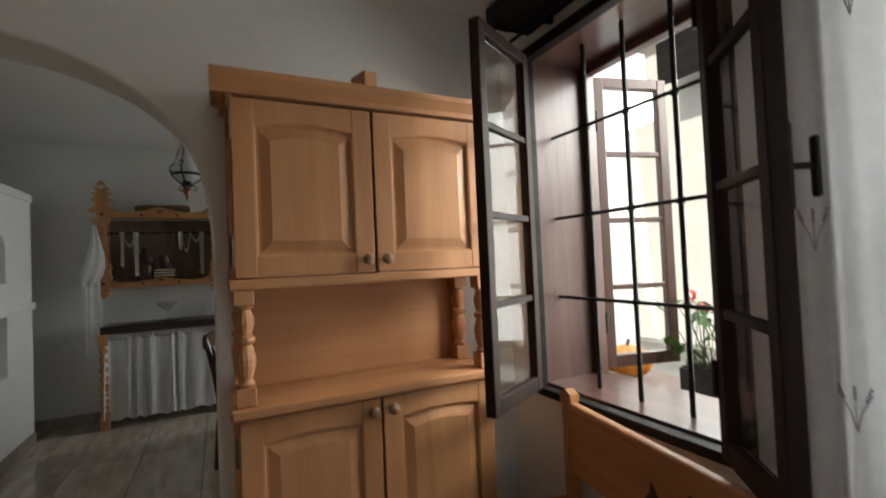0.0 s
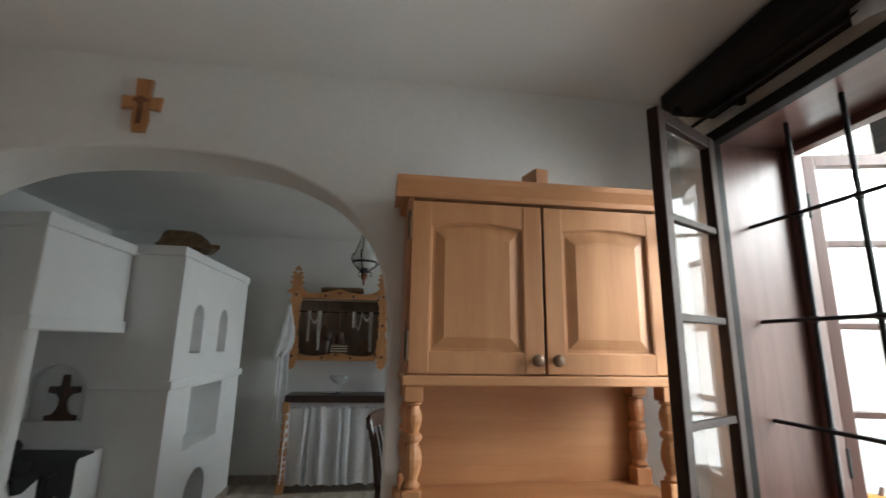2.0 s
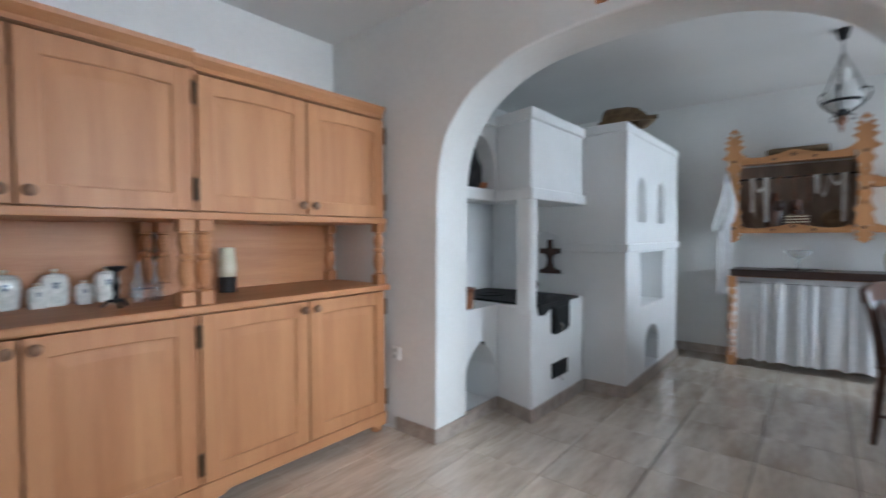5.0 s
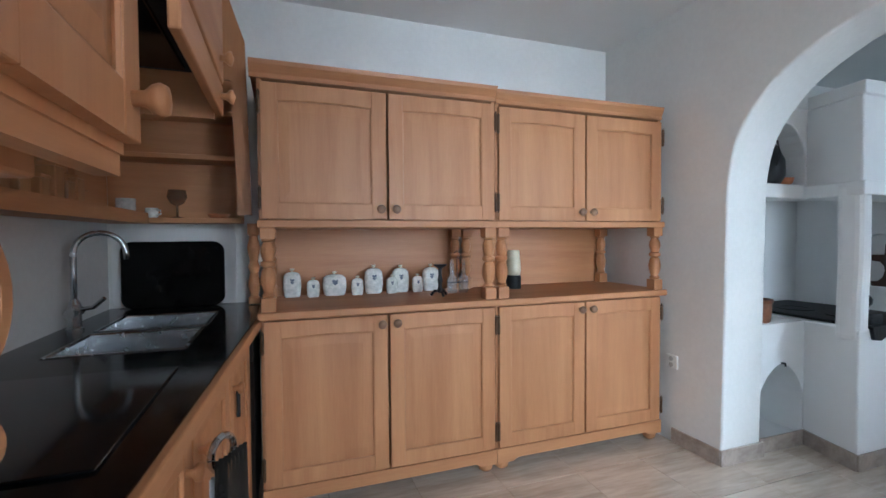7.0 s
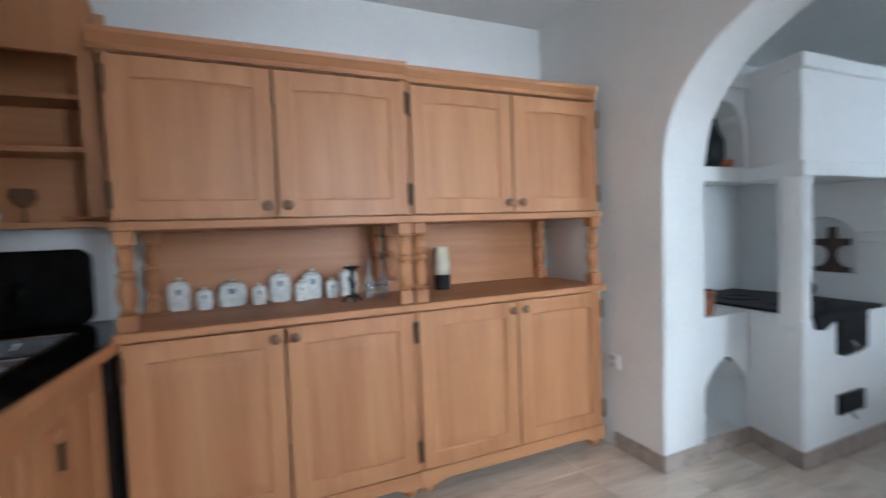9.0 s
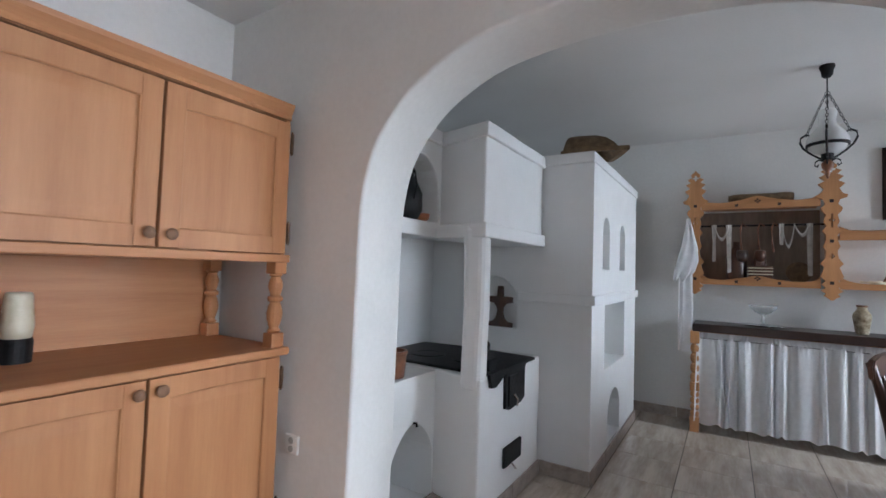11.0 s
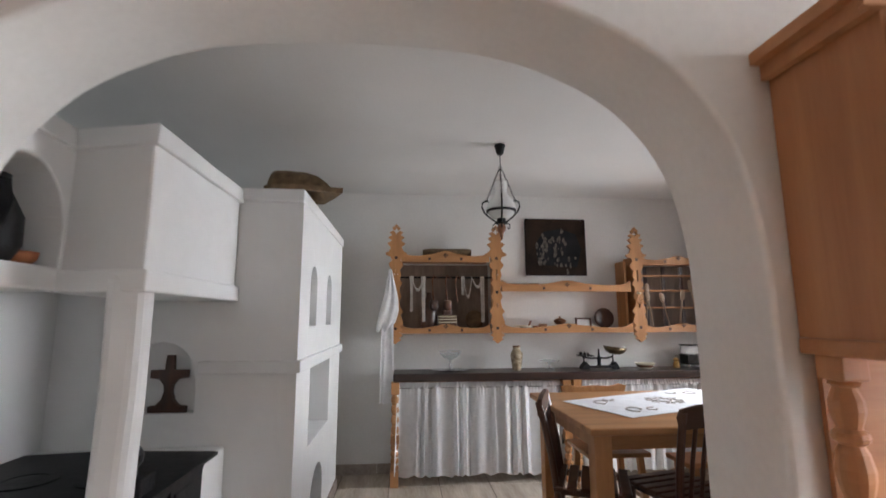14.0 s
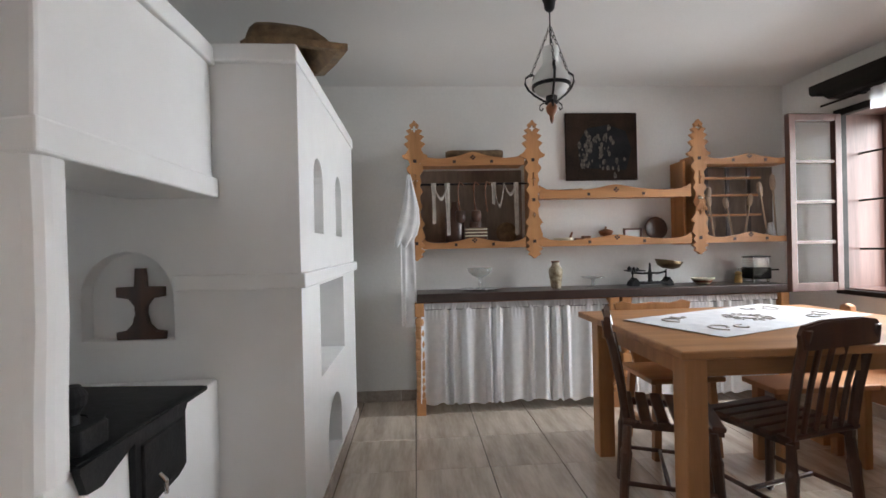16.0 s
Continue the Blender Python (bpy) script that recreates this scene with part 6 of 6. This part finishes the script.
part("pan", lathe([(0.04, 0.13), (0.08, 0.15), (0.105, 0.195), (0.10, 0.195), (0.076, 0.154), (0.0, 0.135)], 24, Matrix.Translation((0.13, 0, 0)) @ pose(0, 0, 0, 0, 8)), mat("dark_brass_pan", (0.10, 0.07, 0.04), (0.22, 0.16, 0.09), 0.4, 12, metal=0.8), sl, "dark brass weighing pan", True)
bl = thing("ceramic_bowl", "shallow brown and cream ceramic bowl", "bowl", (2.07, 5.6, CT))
part("bowl", lathe([(0.045, 0), (0.06, 0.015), (0.085, 0.045), (0.088, 0.05), (0.08, 0.048), (0.05, 0.018), (0.0, 0.012)], 24), CREAM, bl, "", True)
part("foot_band", lathe([(0.0605, 0.0145), (0.0755, 0.031), (0.0758, 0.033), (0.0608, 0.0165)], 24), CLAY, bl)
cg = thing("coffee_grinder", "small brass coffee grinder in the corner of the counter", "grinder", (2.38, 5.62, CT))
part("body", lathe([(0.03, 0), (0.028, 0.05), (0.02, 0.06), (0.03, 0.07), (0.02, 0.09), (0, 0.095)], 16), mat("old_brass", (0.25, 0.15, 0.05), (0.45, 0.3, 0.12), 0.35, 12, metal=0.9), cg)
part("crank", tube([(0, 0, 0.09), (0, 0, 0.11), (0.06, 0, 0.115), (0.06, 0, 0.13)], 0.004, 6), IRON, cg)
rd = thing("table_radio", "dark old table appliance with glass top and steel feet", "appliance", (2.53, 5.62, CT))
part("casing", box(-0.075, 0.075, -0.07, 0.07, 0.03, 0.12, 0.006), BLACKTOP, rd)
part("hood", box(-0.07, 0.07, -0.06, 0.06, 0.12, 0.20, 0.006), CLEARGLASS, rd)
part("lid", box(-0.075, 0.075, -0.065, 0.065, 0.20, 0.21, 0.003), IRON, rd)
part("lever", rod((0.07, -0.05, 0.1), (0.15, -0.05, 0.1), 0.006, 8), IRON, rd)
for x in (-0.06, 0.06):
    part("foot", rod((x, -0.05, 0), (x, -0.05, 0.035), 0.009, 10), STEEL, rd)

# ---- things on the carved shelf ----
SA, SB = 1.238, 1.605
lg = thing("wooden_bowl_trough", "long dark carved wooden dish on the top shelf", "dish", (0.27, 5.62, 1.865))
b = bmesh.new()
rings = [[b.verts.new((-0.22 + 0.44 * i / 10, r * math.cos(a), 0.045 + r * 0.8 * math.sin(a))) for a in [2 * math.pi * k / 12 for k in range(12)]] for i, r in enumerate((0.03, 0.042, 0.044, 0.042, 0.042, 0.043, 0.042, 0.042, 0.044, 0.045, 0.036))]
for u, v in zip(rings, rings[1:]):
    for k in range(12):
        b.faces.new((u[k], u[(k + 1) % 12], v[(k + 1) % 12], v[k]))
b.faces.new(rings[0]), b.faces.new(rings[-1][::-1])
bmesh.ops.translate(b, verts=b.verts, vec=(0, 0, -0.0095 + 0.03))
part("dish", b, STRAW, lg, "", True)


def hanging_strip(x, w, drop, label, seed):
    t = thing("hanging_towel", label, "towel", (x, 5.592, 1.708), 0, "woven strips on the rod")
    cloth("strip", t, GREYCLOTH, w, drop, 1.3, 0.006, pose(-w / 2, -0.01, 0), 16, 12, seed=seed, flare=-0.2)
    return t


T1 = "greyish white woven towel strip draped over the iron rod"
hanging_strip(-0.05, 0.04, 0.30, T1, 1), hanging_strip(0.055, 0.045, 0.39, T1, 2), hanging_strip(0.41, 0.035, 0.16, T1, 3), hanging_strip(0.585, 0.04, 0.40, T1, 5)
for x0, x1, dip in ((-0.05, 0.055, 0.11), (0.41, 0.49, 0.17), (0.49, 0.585, 0.08)):
    t = thing("hanging_towel", "thin greyish white woven towel loop draped over the iron rod", "towel", ((x0 + x1) / 2, 5.588, 1.70), 0, "woven strips on the rod")
    b = bmesh.new()
    pr = None
    for k in range(13):
        u = k / 12
        px, pz = (x0 - x1) / 2 + (x1 - x0) * u, 0.01 - dip * math.sin(math.pi * u)
        cur = [b.verts.new((px, -0.004, pz)), b.verts.new((px + 0.004, -0.006, pz - 0.03))]
        if pr:
            b.faces.new((pr[0], cur[0], cur[1], pr[1]))
        pr = cur
    ob = part("loop", b, GREYCLOTH, t, "", True)
    md = ob.modifiers.new("thickness", "SOLIDIFY")
    md.thickness = 0.004
for x, top_z, l in ((0.15, 1.70, "dark wooden ladle with a hooked handle"), (0.27, 1.70, "brown wooden ladle hanging from the rod"), (0.36, 1.70, "brown leather strap hanging from the rod")):
    t = thing("hanging_ladle", l, "ladle", (x, 5.585, top_z))
    part("handle", tube([(0.03, 0.01, -0.01), (0.0, 0.012, 0.018), (-0.015, 0, -0.03), (-0.01, 0, -0.15), (0.0, 0, -0.22)], 0.007, 8), CLAY, t)
    if "leather" not in l:
        part("bowl", lathe([(0.0, -0.3), (0.03, -0.29), (0.042, -0.26), (0.038, -0.21), (0.03, -0.205), (0.0, -0.22)], 16), DARKWOOD, t, "", True)
bulb("dark_jug", "jug", "tall dark wooden flask standing behind the rail", (0.11, 5.66, SA), [(0.06, 0), (0.075, 0.03), (0.075, 0.2), (0.05, 0.26), (0.025, 0.29), (0.028, 0.33), (0.0, 0.33)], DARKWOOD)
bx = thing("striped_box", "dark box with cream stripes on the lower shelf", "box", (0.27, 5.64, SA))
part("box", box(-0.085, 0.085, -0.05, 0.05, 0, 0.13, 0.008), DARKWOOD, bx)
for z in (0.06, 0.085, 0.11):
    part("stripe", box(-0.0865, 0.0865, -0.0515, 0.0515, z, z + 0.008), CREAM, bx)
part("top_knob", lathe([(0.045, 0.13), (0.05, 0.16), (0.035, 0.21), (0.0, 0.22)], 16), DARKWOOD, bx)
for x, r, y, z, l, m in ((0.53, 0.085, 5.70, SA, "round grey-brown tin plate leaning on the shelf back", STRAW), (1.76, 0.095, 5.70, SA, "round dark clay plate leaning against the wall", DARKWOOD)):
    t = thing("leaning_plate", l, "plate", (x, y + 0.03, z + r))
    part("plate", lathe([(0, 0), (r * 0.7, 0.004), (r, 0.018), (r * 0.98, 0.021), (r * 0.68, 0.008), (0, 0.005)], 28, pose(0, 0, 0, 84)), m, t, "", True)
rp = thing("rolling_pin", "wooden spindle with a dark round end on the shelf", "rolling pin", (0.93, 5.60, SB))
part("shaft", tube([(-0.11, 0, 0.03), (0.0, 0, 0.026), (0.14, 0, 0.03), (0.18, 0, 0.034)], 0.016, 10), TABLEWOOD, rp)
part("head", lathe([(0, -0.03), (0.022, -0.022), (0.03, 0.0), (0.022, 0.022), (0.0, 0.03)], 14, Matrix.Translation((-0.14, 0, 0.0305))), CLAY, rp)
dk = thing("dark_dish", "flat dark oval wooden dish on the middle shelf", "dish", (1.72, 5.62, SB))
part("dish", lathe([(0.08, 0), (0.12, 0.015), (0.14, 0.03), (0.135, 0.032), (0.10, 0.016), (0.0, 0.01)], 26, Matrix.Diagonal((1, 0.55, 1, 1))), DARKWOOD, dk, "", True)
pn = bulb("clay_pan", "pan", "small clay pan with a stub handle", (0.98, 5.62, SA), [(0.035, 0), (0.05, 0.012), (0.052, 0.035), (0.047, 0.035), (0.0, 0.016)], CREAM, [(-0.045, 0, 0.025), (-0.075, 0, 0.027), (-0.1, 0, 0.028)])
part("spout", tube([(0.03, 0, 0.03), (0.04, 0, 0.05), (0.05, 0, 0.075)], 0.009, 8), CLAY, pn)
for x, w, h in ((1.08, 0.03, 0.03), (1.14, 0.034, 0.045)):
    t = thing("match_box", "small dark wooden box on the lower shelf", "box", (x, 5.62, SA), 6)
    part("box", box(-w, w, -0.02, 0.02, 0, h, 0.004), CLAY, t)
sg = thing("sugar_bowl", "footed copper bowl with a lid and knob", "bowl", (1.30, 5.62, SA))
part("bowl", lathe([(0.025, 0), (0.022, 0.006), (0.01, 0.012), (0.01, 0.035), (0.04, 0.045), (0.056, 0.07), (0.055, 0.078), (0.0, 0.078)], 20), CLAY, sg, "", True)
part("lid", lathe([(0.058, 0.079), (0.03, 0.092), (0.006, 0.098), (0.009, 0.112), (0.0, 0.118)], 20), CLAY, sg, "", True)
pf = thing("photo_frame", "small dark picture frame with a pale plain card", "picture frame", (1.535, 5.66, SA))
f = box(-0.075, 0.075, -0.008, 0.008, 0, 0.014)
box(-0.075, 0.075, -0.008, 0.008, 0.086, 0.1, 0, f), box(-0.075, -0.061, -0.008, 0.008, 0.014, 0.086, 0, f), box(0.061, 0.075, -0.008, 0.008, 0.014, 0.086, 0, f)
part("frame", f, DARKWOOD, pf), part("card", box(-0.061, 0.061, 0, 0.004, 0.014, 0.086), PLASTER, pf)


def spoon(place, length, tilt, label, turn=0.0):
    t = thing("wooden_spoon", label, "spoon", place, 0, "wooden spoons in the rack")
    m = pose(0, 0, 0, 0, tilt, 0)
    part("handle", join(bmesh.new(), rod((0, 0, 0), (0, 0, length * 0.75), 0.007, 8), m), PALEWOOD, t)
    part("bowl", lathe([(0.0, length * 0.72), (0.018, length * 0.75), (0.026, length * 0.85), (0.02, length * 0.96), (0.0, length)], 12, m @ Matrix.Diagonal((1, 0.45, 1, 1))), PALEWOOD, t, "", True)
    return t


PALEWOOD = wood("pale_worn_spoon_wood", (0.26, 0.18, 0.12), (0.46, 0.35, 0.25), "z", 0.6)
SP = "pale wooden spoon standing in the shelf rack"
for x, ln, tl in ((2.13, 0.42, 4), (2.20, 0.36, -8), (2.36, 0.34, -12), (2.45, 0.36, 10), (2.72, 0.52, -3), (2.65, 0.46, -9)):
    spoon((x, 5.635, SA + 0.001), ln, tl, SP)
gj = thing("glass_jar", "small clear glass jar standing in the spoon rack", "jar", (2.66, 5.62, SA))
part("jar", lathe([(0.03, 0), (0.035, 0.008), (0.035, 0.075), (0.02, 0.10), (0.02, 0.125), (0.018, 0.125), (0.018, 0.1), (0.032, 0.074), (0.0, 0.008)], 18), CLEARGLASS, gj, "", True)
br = thing("twig_brush", "bundle of pale twigs tied to the carved upright", "brush", (2.02, 5.528, 1.52))
for k in range(9):
    a = radians(-36 + 9 * k)
    part("twig", tube([(0.0, 0, 0.055), (0.018 * math.sin(a), -0.014, 0.01), (0.075 * math.sin(a), -0.02, -0.06)], 0.0045, 6), FRET, br)
part("tie", lathe([(0.016, 0.03), (0.02, 0.036), (0.016, 0.045)], 12), CREAM, br)
hw = thing("white_towel", "long white linen towel hanging from the carved shelf upright", "towel", (-0.235, 5.50, 1.76))
b = bmesh.new()
out_rows = [(0.0, -0.012, 0.012), (0.12, -0.03, 0.04), (0.25, -0.055, 0.07), (0.36, -0.085, 0.075), (0.46, -0.11, 0.05), (0.52, -0.115, 0.0)]
prev = None
for z, xa, xb in out_rows:
    cur = [b.verts.new((xa + (xb - xa) * k / 12, -0.012 + 0.005 * math.sin(k * 1.1 + z * 5), -z - (0.02 * math.sin(k) if z > 0.4 else 0))) for k in range(13)]
    if prev:
        for k in range(12):
            b.faces.new((prev[k], prev[k + 1], cur[k + 1], cur[k]))
    prev = cur
ob = part("upper_fold", b, WHITE, hw, "", True)
md = ob.modifiers.new("thickness", "SOLIDIFY")
md.thickness = 0.004
cloth("lower_fold", hw, WHITE, 0.10, 0.72, 2.2, 0.01, pose(-0.07, 0.012, -0.40), 20, 12, seed=2)


# ---- floor tiles and skirting, piece by piece ----
TW = 0.41
tile_me = part("tile", box(-TW / 2 + 0.0022, TW / 2 - 0.0022, -TW / 2 + 0.0009, TW / 2 - 0.0009, -0.02, 0.0, 0.0015, None, 1), TILE, floor)
first = True
for i in range(-6, 9):
    for j in range(-13, 4):
        x, y = -0.222 + TW * (i + 0.5), 4.62 + TW * (j + 0.5)
        if x < WEST - 0.1 or y < SOUTH - 0.1 or y > NORTH + 0.1 or x > DEAST + 0.1 or (y < ARCH0 and x > KEAST + 0.2):
            continue
        t = tile_me if first else tile_me.copy()
        if not first:
            scene.collection.objects.link(t)
        first = False
        t.location = (x, y, -0.0005 * random.random())


def skirting(name, p, q, normal, label):
    """Stone skirting pieces from p to q, standing out along the normal."""
    p, q, nrm = Vector((*p, 0)), Vector((*q, 0)), Vector((*normal, 0))
    s = tagged(new(name), label, "skirting", kind="structure")
    s.matrix_world = Matrix.Translation(p)
    d = (q - p)
    n = max(1, round(d.length / TW))
    for k in range(n):
        a, b = d * (k / n), d * ((k + 1) / n)
        e = d.normalized() * 0.0015
        lo, hi = a + e, b - e + nrm * 0.012
        xs, ys = sorted((lo.x, hi.x)), sorted((lo.y, hi.y))
        part("skirting_tile", box(xs[0], xs[1], ys[0], ys[1], 0.0, 0.085, 0.002, None, 1), SKIRT, s)


SK = "brown stone skirting tiles along the wall foot"
skirting("baseboard_arch_left", (WEST + 0.6, ARCH0), (-1.246, ARCH0), (0, -1), SK)
skirting("baseboard_jamb_left", (-1.247, ARCH0 - 0.012), (-1.247, 2.811), (1, 0), SK)
skirting("baseboard_niche", (SIDE, 2.813), (SIDE, 3.18), (1, 0), SK)
hs = tagged(new("baseboard_hearth_side"), SK, "skirting", kind="structure")
part("skirting_tile", plan([(SIDE, 3.189), (SIDE + 0.012, 3.174), (FRONT + 0.0, 3.094), (FRONT, 3.107)], 0.0, 0.085), SKIRT, hs)
skirting("baseboard_hearth", (FRONT, 3.096), (FRONT, 3.93), (1, 0), SK)
skirting("baseboard_oven_side", (FRONT + 0.012, 3.935), (OVX, 3.935), (0, -1), SK)
skirting("baseboard_oven", (OVX, 3.923), (OVX, 5.44), (1, 0), SK)
skirting("baseboard_north", (WEST + 0.2, NORTH), (DEAST, NORTH), (0, -1), SK)
skirting("baseboard_jamb_right", (0.703, ARCH0), (0.703, 2.808), (-1, 0), SK)
skirting("baseboard_east_kitchen", (KEAST, SOUTH), (KEAST, ARCH0), (-1, 0), SK)
skirting("baseboard_east_dining", (DEAST, ARCH1), (DEAST, NORTH), (-1, 0), SK)
